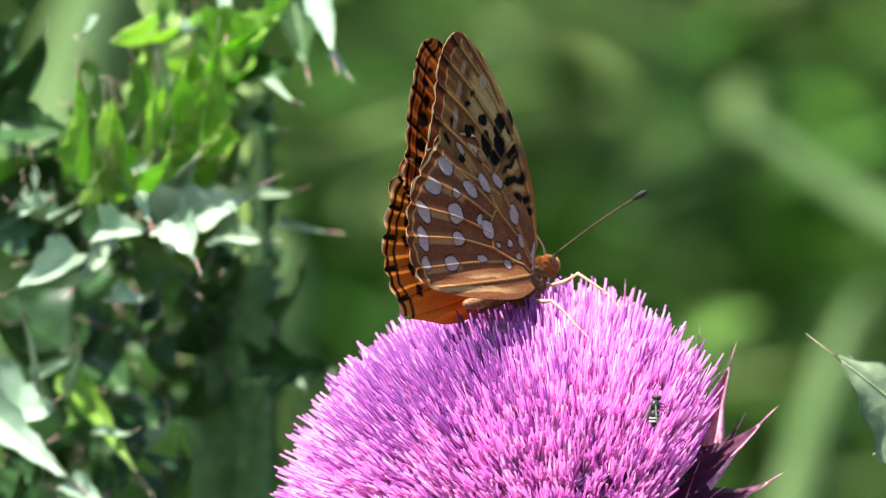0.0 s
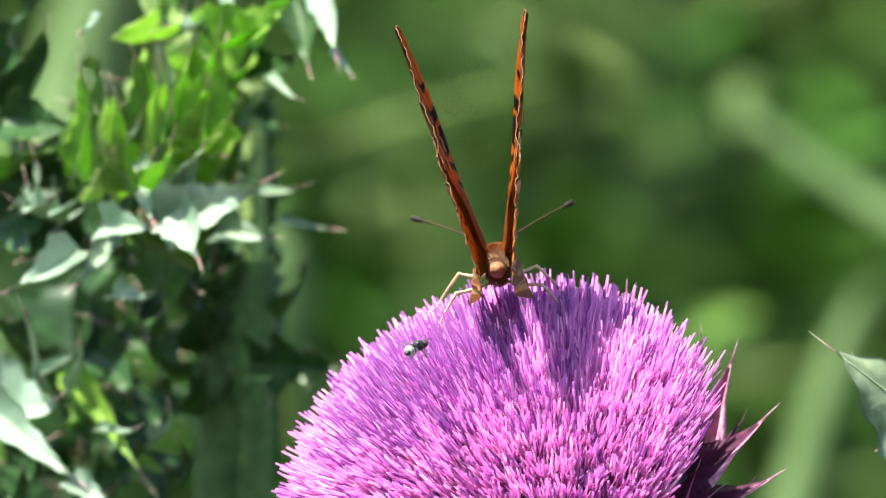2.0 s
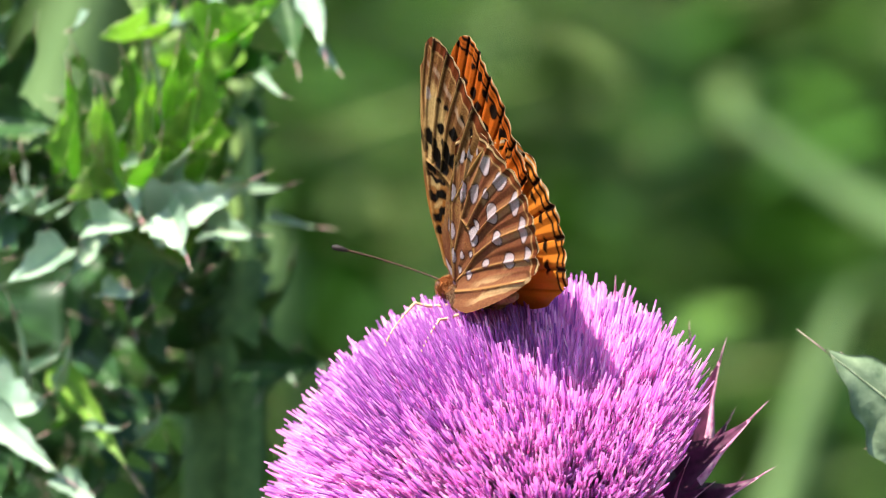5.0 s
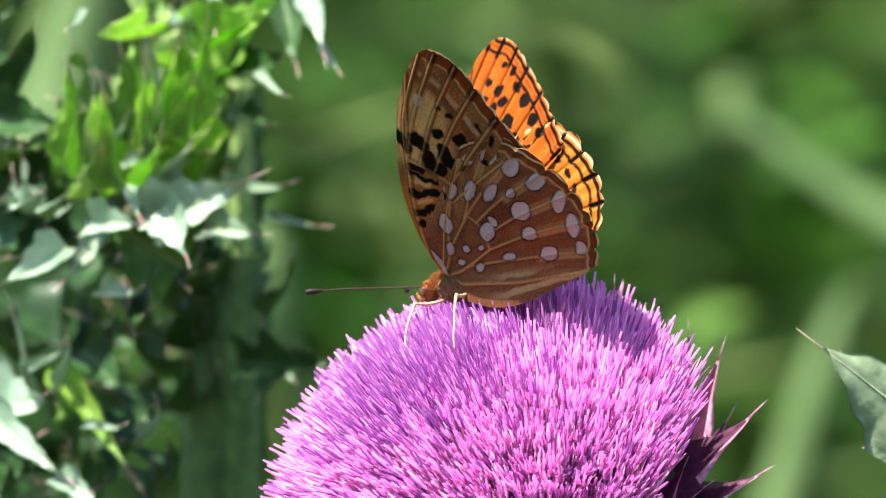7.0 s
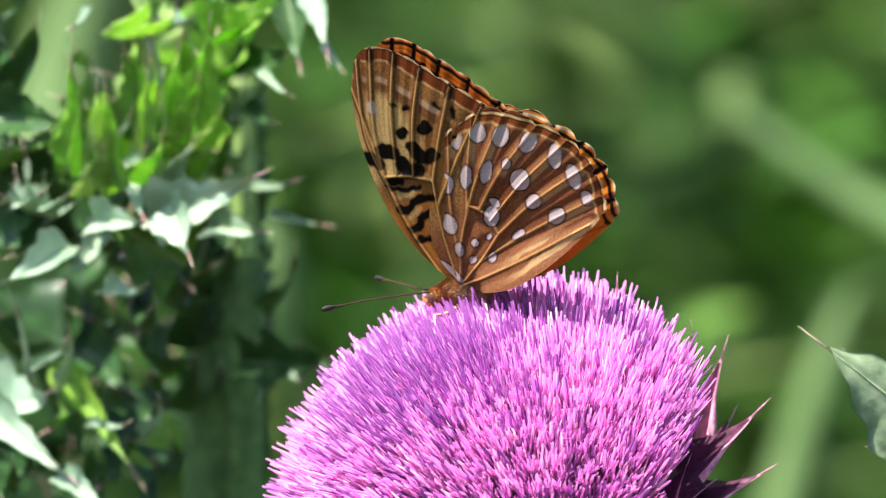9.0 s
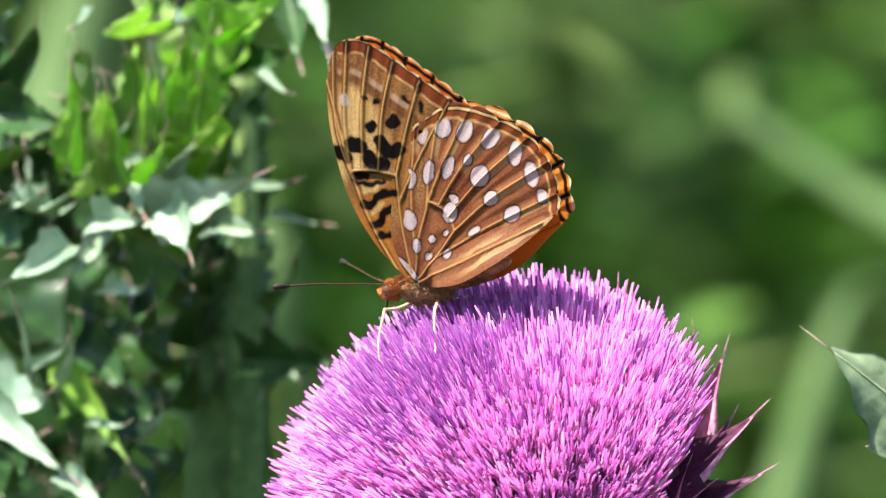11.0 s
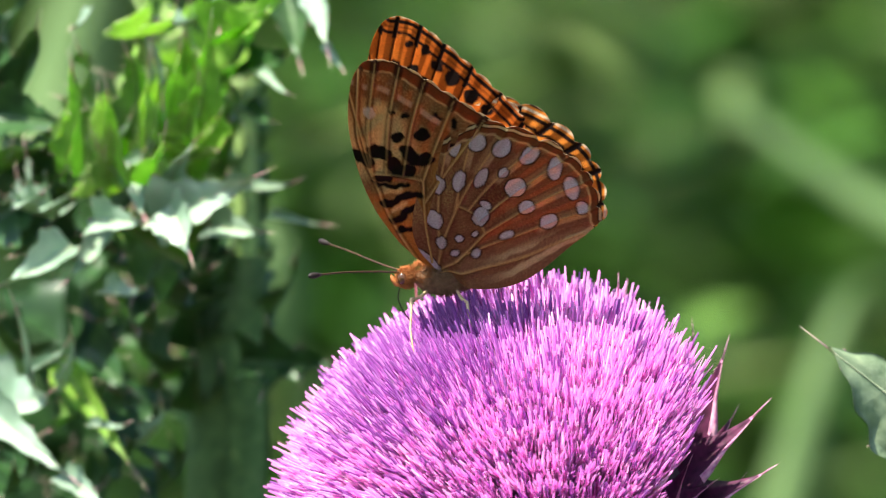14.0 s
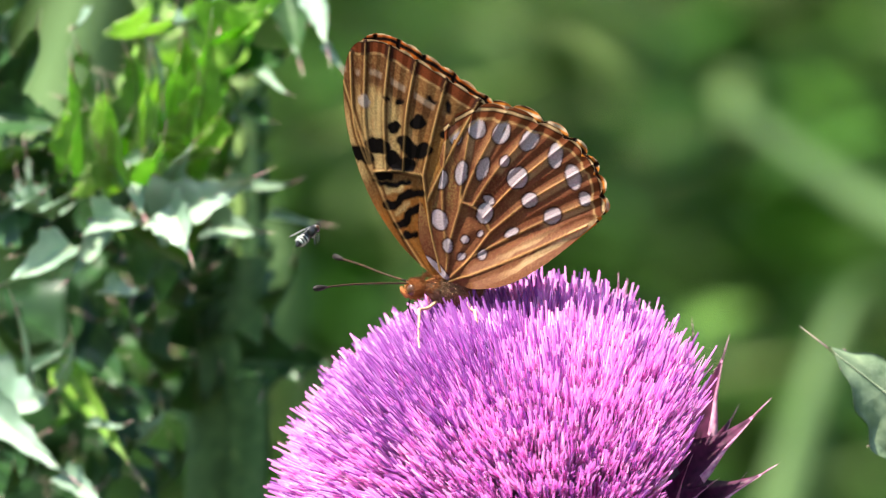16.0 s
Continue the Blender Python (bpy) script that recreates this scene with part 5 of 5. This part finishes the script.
# ---------------------------------------------------------------- the small bee
def build_bee():
    bee = new("bee")
    tagged(bee, "small black bee with pale bands hovering at the flower", "bee")
    path = [(-0.3, 0, 0), (-1.0, 0, -0.05), (-2.0, 0, -0.2), (-3.0, 0, -0.45)]
    v, f = tube_mesh(glide(path, 16) * MM, [MM * r for r in (0.3, 0.6, 0.75, 0.82, 0.85, 0.86, 0.84, 0.8, 0.76, 0.7, 0.64, 0.55, 0.45, 0.34, 0.2, 0.05)], 12)
    abd = part("abdomen", mesh_from("abdomen", v, f, BEE_BLACK), None, bee)
    for x, r in ((-1.0, 0.84), (-1.6, 0.86), (-2.1, 0.77)):
        v, f = tube_mesh(np.array([(x + 0.12, 0, -0.08 + 0.1 * (x + 1)), (x, 0, -0.1 + 0.1 * (x + 1)), (x - 0.12, 0, -0.12 + 0.1 * (x + 1))]) * MM, [r * MM, (r + 0.06) * MM, r * MM], 12)
        part("band", mesh_from("band", v, f, BEE_PALE), None, abd, "pale hair band")
    smooth(part("thorax", ball(Vector((0.5, 0, 0.15)) * MM, Vector((0.95, 0.85, 0.85)) * MM), BEE_BLACK, bee))
    hd = smooth(part("head", ball(Vector((1.75, 0, 0.0)) * MM, Vector((0.5, 0.75, 0.65)) * MM), BEE_BLACK, bee))
    for s in (-1, 1):
        smooth(part("eye", ball(Vector((1.85, 0.55 * s, 0.1)) * MM, Vector((0.33, 0.25, 0.45)) * MM), EYE, hd))
        v, f = tube_mesh(np.array([(2.1, 0.2 * s, 0.2), (2.7, 0.4 * s, 0.6), (3.2, 0.7 * s, 0.4)]) * MM, [0.06 * MM] * 3, 5)
        part("antenna", mesh_from("antenna", v, f, BEE_BLACK), None, hd)
        for length, wide, back, lift in ((3.6, 0.62, -0.5, 0.75), (2.5, 0.45, -0.9, 0.45)):
            vs, fs = [], []
            for i in range(9):
                t = i / 8
                w = wide * math.sin(math.pi * (0.1 + 0.85 * t)) ** 0.6
                c = Vector((0.4 - (0.85 + 0.1 * back) * t * length, s * (0.35 + 0.24 * length * t), 0.8 + lift * t * length * 0.12))
                vs += [c + Vector((w, 0, 0.02)), c + Vector((-w, 0, 0.02)), c + Vector((-w, 0, -0.02)), c + Vector((w, 0, -0.02))]
            for i in range(8):
                for k in range(4):
                    fs.append((4 * i + k, 4 * i + (k + 1) % 4, 4 * i + 4 + (k + 1) % 4, 4 * i + 4 + k))
            fs += [(0, 1, 2, 3), (35, 34, 33, 32)]
            part("wing", mesh_from("wing", [p * MM for p in vs], fs, BEE_WING), None, bee, "smoky clear wing")
        for x in (0.9, 0.4, -0.1):
            v, f = tube_mesh(np.array([(x, 0.5 * s, -0.4), (x + 0.1, 1.1 * s, -0.7), (x - 0.4, 1.2 * s, -1.5), (x - 0.7, 1.3 * s, -1.9)]) * MM, [0.12 * MM, 0.11 * MM, 0.08 * MM, 0.05 * MM], 6)
            part("leg", mesh_from("leg", v, f, BEE_BLACK), None, bee)
    return bee


bee = build_bee()

# broad pale blades that stand out of the meadow
pale_blade("broad pale grass blade rising out of the meadow", [(-0.013, 0.95, -0.01), (0.0570, 0.91, 0.7784), (0.0924, 0.90, 0.9339), (0.1101, 0.90, 0.9905)], 0.0079, (0.1, -1, 0.35))
pale_blade("broad pale grass blade arching over in the meadow", [(0.317, 0.95, -0.01), (0.2279, 0.93, 0.9051), (0.1488, 0.90, 0.9905), (0.1089, 0.90, 1.0139), (0.0709, 0.90, 1.0418)], 0.0066, (0.1, -0.7, 0.8))
pale_blade("broad pale grass blade standing behind the thistle leaves", [(-0.165, 0.95, -0.01), (-0.1266, 0.93, 0.8417), (-0.1089, 0.90, 0.9873), (-0.0985, 0.90, 1.0443), (-0.0860, 0.90, 1.0949)], 0.0175, (0.1, -0.7, 0.7))
pale_blade("narrow pale grass blade behind the thistle stem", [(-0.013, 0.95, -0.01), (-0.0317, 0.93, 0.8417), (-0.0430, 0.90, 0.9810), (-0.0494, 0.90, 1.0063), (-0.0633, 0.90, 1.0316)], 0.0057, (0.1, -0.7, 0.7))




# ---------------------------------------------------------------- what moves
def motions():
    walk(butterfly, [
        (0, pose(0.0117, -0.003, 0.9982, -12.8, -22.0, 51.0)),
        (0.4, pose(0.0101, -0.003, 1.0003, -5.5, -20.4, 60.7)),
        (0.5, pose(0.0087, -0.003, 1.0018, -5.8, -21.7, 61.2)),
        (0.6, pose(0.0094, -0.003, 1.0026, -4.7, -21.4, 66.4)),
        (0.7, pose(0.0092, -0.003, 1.0018, -5.7, -16.6, 72.7)),
        (0.8, pose(0.0090, -0.003, 1.0007, -6.1, -15.8, 67.7)),
        (0.9, pose(0.0105, -0.003, 0.9989, -5.9, -13.2, 71.0)),
        (1, pose(0.0109, -0.003, 0.9990, -5.7, -10.5, 73.7)),
        (1.2, pose(0.0091, -0.003, 0.9996, -4.6, -9.3, 79.7)),
        (1.3, pose(0.0065, -0.003, 1.0010, -4.7, -12.2, 82.5)),
        (1.4, pose(0.0071, -0.003, 1.0008, -3.9, -11.8, 85.9)),
        (1.5, pose(0.0072, -0.003, 0.9997, -2.3, -12.4, 87.4)),
        (1.6, pose(0.0070, -0.003, 0.9991, -3.5, -18.7, 89.6)),
        (1.7, pose(0.0070, -0.003, 0.9996, -4.1, -17.7, 90.1)),
        (1.9, pose(0.0071, -0.003, 1.0003, -5.3, -12.3, 90.5)),
        (2, pose(0.0070, -0.003, 1.0006, -5.8, -12.0, 90.5)),
        (2.1, pose(0.0066, -0.003, 1.0008, -5.9, -17.3, 91.8)),
        (2.3, pose(0.0058, -0.003, 1.0008, -6.4, -24.3, 94.2)),
        (2.5, pose(0.0049, -0.003, 1.0008, -6.9, -26.1, 95.5)),
        (2.6, pose(0.0049, -0.003, 0.9996, -7.3, -20.9, 94.5)),
        (2.7, pose(0.0045, -0.003, 0.9985, -7.8, -20.3, 94.2)),
        (2.8, pose(0.0045, -0.003, 0.9978, -8.5, -17.9, 94.9)),
        (2.9, pose(0.0052, -0.003, 0.9964, -7.6, -17.7, 98.0)),
        (3, pose(0.0058, -0.003, 0.9949, -7.4, -13.9, 99.1)),
        (3.1, pose(0.0051, -0.003, 0.9949, -8.4, -15.0, 99.9)),
        (3.5, pose(0.0041, -0.003, 0.9947, -6.5, -11.5, 103.0)),
        (4, pose(0.0036, -0.003, 0.9956, -1.2, -11.5, 107.6)),
        (4.2, pose(0.0036, -0.003, 0.9956, -1.2, -11.5, 109.4)),
        (6.3, pose(0.0045, -0.003, 0.9950, 1.8, -5.0, 137.6)),
        (6.5, pose(0.0045, -0.003, 0.9950, 1.8, -5.0, 137.7)),
        (6.8, pose(0.0026, -0.003, 0.9971, -5.5, 5.5, 150.1)),
        (7, pose(0.0022, -0.003, 0.9969, -0.4, 17.3, 142.7)),
        (7.4, pose(0.0047, -0.003, 0.9954, -7.0, 12.2, 149.5)),
        (7.5, pose(0.0027, -0.003, 0.9946, -7.4, 12.1, 152.2)),
        (7.8, pose(0.0028, -0.003, 0.9951, -8.0, 7.7, 153.4)),
        (8, pose(0.0036, -0.003, 0.9977, -11.0, -0.6, 168.2)),
        (8.2, pose(0.0045, -0.003, 0.9969, -10.2, 1.1, 158.6)),
        (8.3, pose(0.0048, -0.003, 0.9984, -10.5, 1.8, 155.4)),
        (8.4, pose(0.0054, -0.003, 1.0001, -10.8, 5.6, 152.5)),
        (8.5, pose(0.0043, -0.003, 0.9974, -11.0, 11.2, 159.7)),
        (8.6, pose(0.0032, -0.003, 0.9972, -11.6, 13.1, 158.1)),
        (8.7, pose(0.0041, -0.003, 0.9962, -10.8, 13.6, 160.5)),
        (8.8, pose(0.0041, -0.003, 0.9967, -16.2, 16.2, 162.2)),
        (9, pose(0.0035, -0.003, 0.9958, -11.2, 15.6, 158.2)),
        (9.1, pose(0.0026, -0.003, 0.9975, -11.7, 9.5, 156.5)),
        (9.2, pose(0.0032, -0.003, 0.9994, -15.7, 1.7, 151.0)),
        (9.5, pose(0.0014, -0.003, 0.9959, -10.3, 11.9, 156.9)),
        (11.3, pose(-0.0036, -0.003, 0.9961, -8.3, 4.0, 154.0)),
        (11.5, pose(0.0002, -0.003, 0.9978, -9.8, 1.4, 150.5)),
        (11.6, pose(-0.0002, -0.003, 0.9992, -10.3, 2.5, 156.5)),
        (11.7, pose(0.0010, -0.003, 0.9994, -10.8, 8.0, 146.8)),
        (11.8, pose(0.0004, -0.003, 0.9976, -11.1, 6.6, 152.2)),
        (11.9, pose(-0.0009, -0.003, 0.9958, -11.9, 4.0, 153.3)),
        (12, pose(-0.0008, -0.003, 0.9957, -14.9, 6.4, 151.4)),
        (12.5, pose(-0.0010, -0.003, 0.9942, -11.1, 22.5, 151.6)),
        (13, pose(-0.0007, -0.003, 0.9940, -9.8, 24.8, 155.7)),
        (13.6, pose(-0.0005, -0.003, 0.9940, -9.9, 24.3, 155.9)),
        (13.9, pose(-0.0008, -0.003, 0.9955, -14.4, 13.2, 162.3)),
        (14, pose(-0.0008, -0.003, 0.9979, -12.3, 5.2, 176.1)),
        (14.1, pose(0.0007, -0.003, 0.9990, -12.5, 3.7, 170.6)),
        (14.2, pose(0.0030, -0.003, 0.9992, -14.6, 6.3, 170.3)),
        (14.3, pose(0.0019, -0.003, 0.9984, -11.3, 4.5, 174.0)),
        (14.5, pose(0.0004, -0.003, 0.9976, -10.6, 0.6, 173.2)),
        (15, pose(0.0016, -0.003, 0.9944, -12.1, 17.4, 160.1)),
        (15.5, pose(0.0008, -0.003, 0.9943, -10.9, 17.4, 160.2)),
        (16, pose(0.0006, -0.003, 0.9963, -11.2, 7.1, 172.5)),
    ])

    def wing(lift, sweep, s):
        return pose(0, HINGE.y * s, HINGE.z, s * lift, 0, 0) @ pose(0, 0, 0, 0, 0, -s * sweep)

    # beats of the left and right wings: seconds, lift, sweep of the hindwing, sweep of the forewing
    left_beats = [
        (0, 89.9, 10.4, 10.5), (0.4, 69.3, 3.5, 3.5), (0.5, 59.8, 0.8, 0.8), (0.6, 51.3, 0.4, 0.6), (0.7, 51.0, -1.9, -1.9),
        (0.8, 64.0, 4.8, 4.8), (0.9, 80.7, 8.5, 8.5), (1, 86.6, 11.8, 11.8), (1.2, 70.8, 9.5, 9.5), (1.3, 48.7, 8.5, 8.5),
        (1.4, 44.6, 9.9, 9.9), (1.5, 63.9, 9.7, 9.7), (1.6, 82.3, 9.9, 9.9), (1.7, 84.2, 8.7, 8.7), (1.9, 75.6, 2.6, 2.6),
        (2, 74.6, 3.3, 3.3), (2.1, 87.4, 8.3, 8.3), (2.3, 85.5, 12.8, 12.8), (2.5, 84.8, 10.3, 10.3), (2.6, 67.5, 9.6, 9.6),
        (2.7, 53.5, 12.8, 12.8), (2.8, 46.4, 13.3, 13.3), (2.9, 71.8, 16.5, 16.5), (3, 75.6, 13.5, 13.5), (3.1, 75.0, 16.6, 16.6),
        (3.5, 79.8, 15.2, 15.1), (4, 80.0, 14.9, 9.9), (4.2, 80.0, 14.9, 9.9), (6.3, 80.7, 15.3, 6.5), (6.5, 80.7, 15.3, 6.5),
        (6.8, 108.7, 6.5, 6.5), (7, 61.3, -14.0, -22.4), (7.4, 96.2, 10.4, 6.0), (7.5, 86.7, 11.2, 3.8), (7.8, 98.0, 15.3, 15.4),
        (8, 102.8, 9.9, 7.6), (8.2, 66.8, 6.1, 6.1), (8.3, 60.2, 3.5, 3.6), (8.4, 43.8, -2.3, -2.3), (8.5, 25.9, 3.2, 3.3),
        (8.6, 50.1, 3.3, 3.4), (8.7, 79.6, 2.7, 2.7), (8.8, 100.3, 4.8, 2.6), (9, 88.4, 10.4, 10.4), (9.1, 71.5, 7.2, 7.2),
        (9.2, 46.6, 3.5, 3.2), (9.5, 93.7, 12.4, 12.4), (11.3, 97.8, 17.8, 17.8), (11.5, 90.0, 17.0, 15.6), (11.6, 52.3, 13.9, 13.9),
        (11.7, 35.8, 13.8, 13.8), (11.8, 47.0, 19.1, 19.1), (11.9, 90.9, 17.8, 17.8), (12, 90.7, 18.2, 17.6), (12.5, 83.1, 13.4, 12.4),
        (13, 84.9, 12.9, 12.9), (13.6, 84.9, 13.4, 13.4), (13.9, 99.7, 16.6, 18.5), (14, 69.3, 15.5, 15.5), (14.1, 42.3, 23.8, 23.9),
        (14.2, 28.9, 25.4, 25.4), (14.3, 43.6, 22.7, 22.7), (14.5, 78.1, 13.9, 13.5), (15, 89.7, 15.2, 15.3), (15.5, 88.8, 16.7, 19.4),
        (16, 93.8, 17.0, 18.6),
    ]
    right_beats = [
        (0, 84.5, 18.7, 9.0), (0.4, 75.7, -2.6, -2.6), (0.5, 63.3, -0.7, -0.7), (0.6, 50.5, -1.2, -1.2), (0.7, 50.6, -1.9, -1.9),
        (0.8, 77.0, -1.7, -1.7), (0.9, 93.4, 3.3, 3.4), (1, 90.4, 6.7, 6.7), (1.2, 71.1, 5.1, 5.1), (1.3, 68.5, 5.9, 5.9),
        (1.4, 60.1, 8.2, 8.2), (1.5, 85.1, 5.6, 5.5), (1.6, 94.7, 6.3, 6.3), (1.7, 92.8, 7.6, 7.6), (1.9, 82.0, 3.1, 3.1),
        (2, 79.8, 1.9, 1.9), (2.1, 88.9, 5.2, 5.2), (2.3, 91.5, 13.3, 13.3), (2.5, 92.2, 16.1, 16.2), (2.6, 88.2, 11.4, 11.4),
        (2.7, 86.8, 10.5, 10.5), (2.8, 92.6, 13.3, 13.3), (2.9, 100.5, 10.4, 10.4), (3, 88.6, 12.8, 12.8), (3.1, 100.0, 13.5, 13.5),
        (3.5, 99.6, 15.2, 15.1), (4, 97.8, 7.3, 7.2), (4.2, 97.8, 7.3, 7.2), (6.3, 92.3, 16.6, 7.8), (6.5, 92.3, 16.6, 7.8),
        (6.8, 64.3, 7.0, 7.0), (7, 69.6, -7.7, -7.5), (7.4, 78.7, 8.3, 3.8), (7.5, 78.9, 9.6, 2.1), (7.8, 79.0, 15.0, 15.0),
        (8, 72.7, 9.4, 7.2), (8.2, 82.0, 0.7, 0.7), (8.3, 80.7, -3.1, -3.1), (8.4, 60.1, -1.6, -1.6), (8.5, 51.0, -11.3, -11.3),
        (8.6, 90.2, -6.7, -6.7), (8.7, 73.5, -2.3, -2.3), (8.8, 70.1, 7.8, 5.6), (9, 88.6, 7.3, 7.3), (9.1, 83.8, 2.6, 2.7),
        (9.2, 61.8, 7.0, 6.6), (9.5, 83.3, 11.2, 11.2), (11.3, 79.2, 17.5, 17.5), (11.5, 85.5, 17.2, 15.8), (11.6, 78.1, 8.8, 8.8),
        (11.7, 63.1, 10.9, 10.9), (11.8, 74.3, 10.3, 10.3), (11.9, 85.5, 13.3, 13.3), (12, 86.3, 18.3, 17.7), (12.5, 93.9, 13.9, 12.9),
        (13, 92.1, 13.4, 13.5), (13.6, 92.1, 13.8, 13.9), (13.9, 77.3, 17.3, 19.2), (14, 83.8, 11.5, 11.5), (14.1, 82.4, 9.6, 9.6),
        (14.2, 68.8, 10.8, 10.8), (14.3, 76.3, 6.8, 6.8), (14.5, 92.6, 13.2, 12.8), (15, 87.3, 14.1, 14.2), (15.5, 88.2, 17.2, 19.9),
        (16, 83.2, 15.7, 17.2),
    ]
    for pair, beats, s in ((left_wings, left_beats, 1), (right_wings, right_beats, -1)):
        forewing, hindwing = pair
        walk(forewing, [(t, wing(lift, fore, s)) for t, lift, hind, fore in beats])
        walk(hindwing, [(t, wing(lift, hind, s)) for t, lift, hind, fore in beats])
    walk(bee, [
        (0, pose(0.032, -0.0290, 0.9763, 0, -72, 62)),
        (0.2, pose(0.0315, -0.0290, 0.9767, 0, -72, 62)),
        (0.3, pose(0.0337, -0.0290, 0.9745, 0, -72, 62)),
        (0.4, pose(0.034, -0.0290, 0.9752, 0, -72, 62)),
        (0.6, pose(0.0323, -0.0290, 0.9753, 0, -72, 62)),
        (0.7, pose(0.0342, -0.0290, 0.9766, 0, -72, 62)),
        (0.8, pose(0.0378, -0.03, 0.9801, 0, -15, 122)),
        (0.9, pose(0.0257, -0.036, 0.9901, 0, -15, 122)),
        (1, pose(0.0041, -0.036, 0.9875, 0, -15, 122)),
        (1.1, pose(0.0076, -0.036, 0.9892, 0, -15, 50)),
        (1.2, pose(0.0126, -0.036, 0.9918, 0, -15, 122)),
        (1.3, pose(-0.0072, -0.036, 0.9893, 0, -15, 122)),
        (1.4, pose(0.003, -0.036, 0.9865, 0, -15, 50)),
        (1.5, pose(0.0075, -0.036, 0.9904, 0, -15, 122)),
        (1.6, pose(-0.0112, -0.036, 0.9892, 0, -15, 122)),
        (1.7, pose(0.0032, -0.036, 0.9866, 0, -15, 50)),
        (1.8, pose(-0.0065, -0.036, 0.99, 0, -15, 122)),
        (1.9, pose(-0.0147, -0.036, 0.9931, 0, -15, 50)),
        (2, pose(-0.0054, -0.036, 0.9855, 0, -15, 50)),
        (2.1, pose(-0.0084, -0.036, 0.995, 0, -15, 122)),
        (2.2, pose(-0.0214, -0.036, 1.0031, 0, -15, 122)),
        (2.3, pose(-0.0104, -0.036, 0.9898, 0, -15, 50)),
        (2.4, pose(0.0109, -0.036, 0.9658, 0, -15, 50)),
        (2.6, pose(0.0144, -0.036, 0.9461, 0, -15, 122)),
        (3.2, pose(0.0097, -0.03, 0.9336, 0, -15, 122)),
        (13.6, pose(-0.0426, -0.03, 0.9376, 0, -15, 122)),
        (14.2, pose(-0.032, -0.03, 0.9579, 0, -15, 122)),
        (14.3, pose(-0.0259, -0.03, 0.9825, 0, -15, 122)),
        (14.4, pose(-0.0288, -0.03, 0.9801, 0, -15, 122)),
        (14.5, pose(-0.0364, -0.03, 0.973, 0, -15, 122)),
        (14.6, pose(-0.0363, -0.03, 0.9766, 0, -15, 122)),
        (14.7, pose(-0.0249, -0.03, 0.9827, 0, -15, 122)),
        (14.8, pose(-0.0171, -0.03, 0.982, 0, -15, 122)),
        (14.9, pose(-0.0174, -0.03, 0.9837, 0, -15, 122)),
        (15, pose(-0.0096, -0.03, 0.9871, 0, -15, 122)),
        (15.1, pose(-0.016, -0.03, 0.9858, 0, -15, 122)),
        (15.2, pose(-0.0171, -0.03, 0.9901, 0, -15, 122)),
        (15.3, pose(-0.0157, -0.03, 0.9901, 0, -15, 122)),
        (15.4, pose(-0.0192, -0.03, 0.993, 0, -15, 122)),
        (15.5, pose(-0.0246, -0.03, 0.9989, 0, -32, 38)),
        (15.6, pose(-0.0221, -0.03, 0.9982, 0, -32, 38)),
        (15.7, pose(-0.0224, -0.03, 1.0008, 0, -32, 38)),
        (15.8, pose(-0.0192, -0.03, 0.9982, 0, -32, 38)),
        (15.9, pose(-0.0171, -0.03, 0.999, 0, -32, 38)),
        (16, pose(-0.021, -0.03, 1.0023, 0, -32, 38)),
    ])


motions()
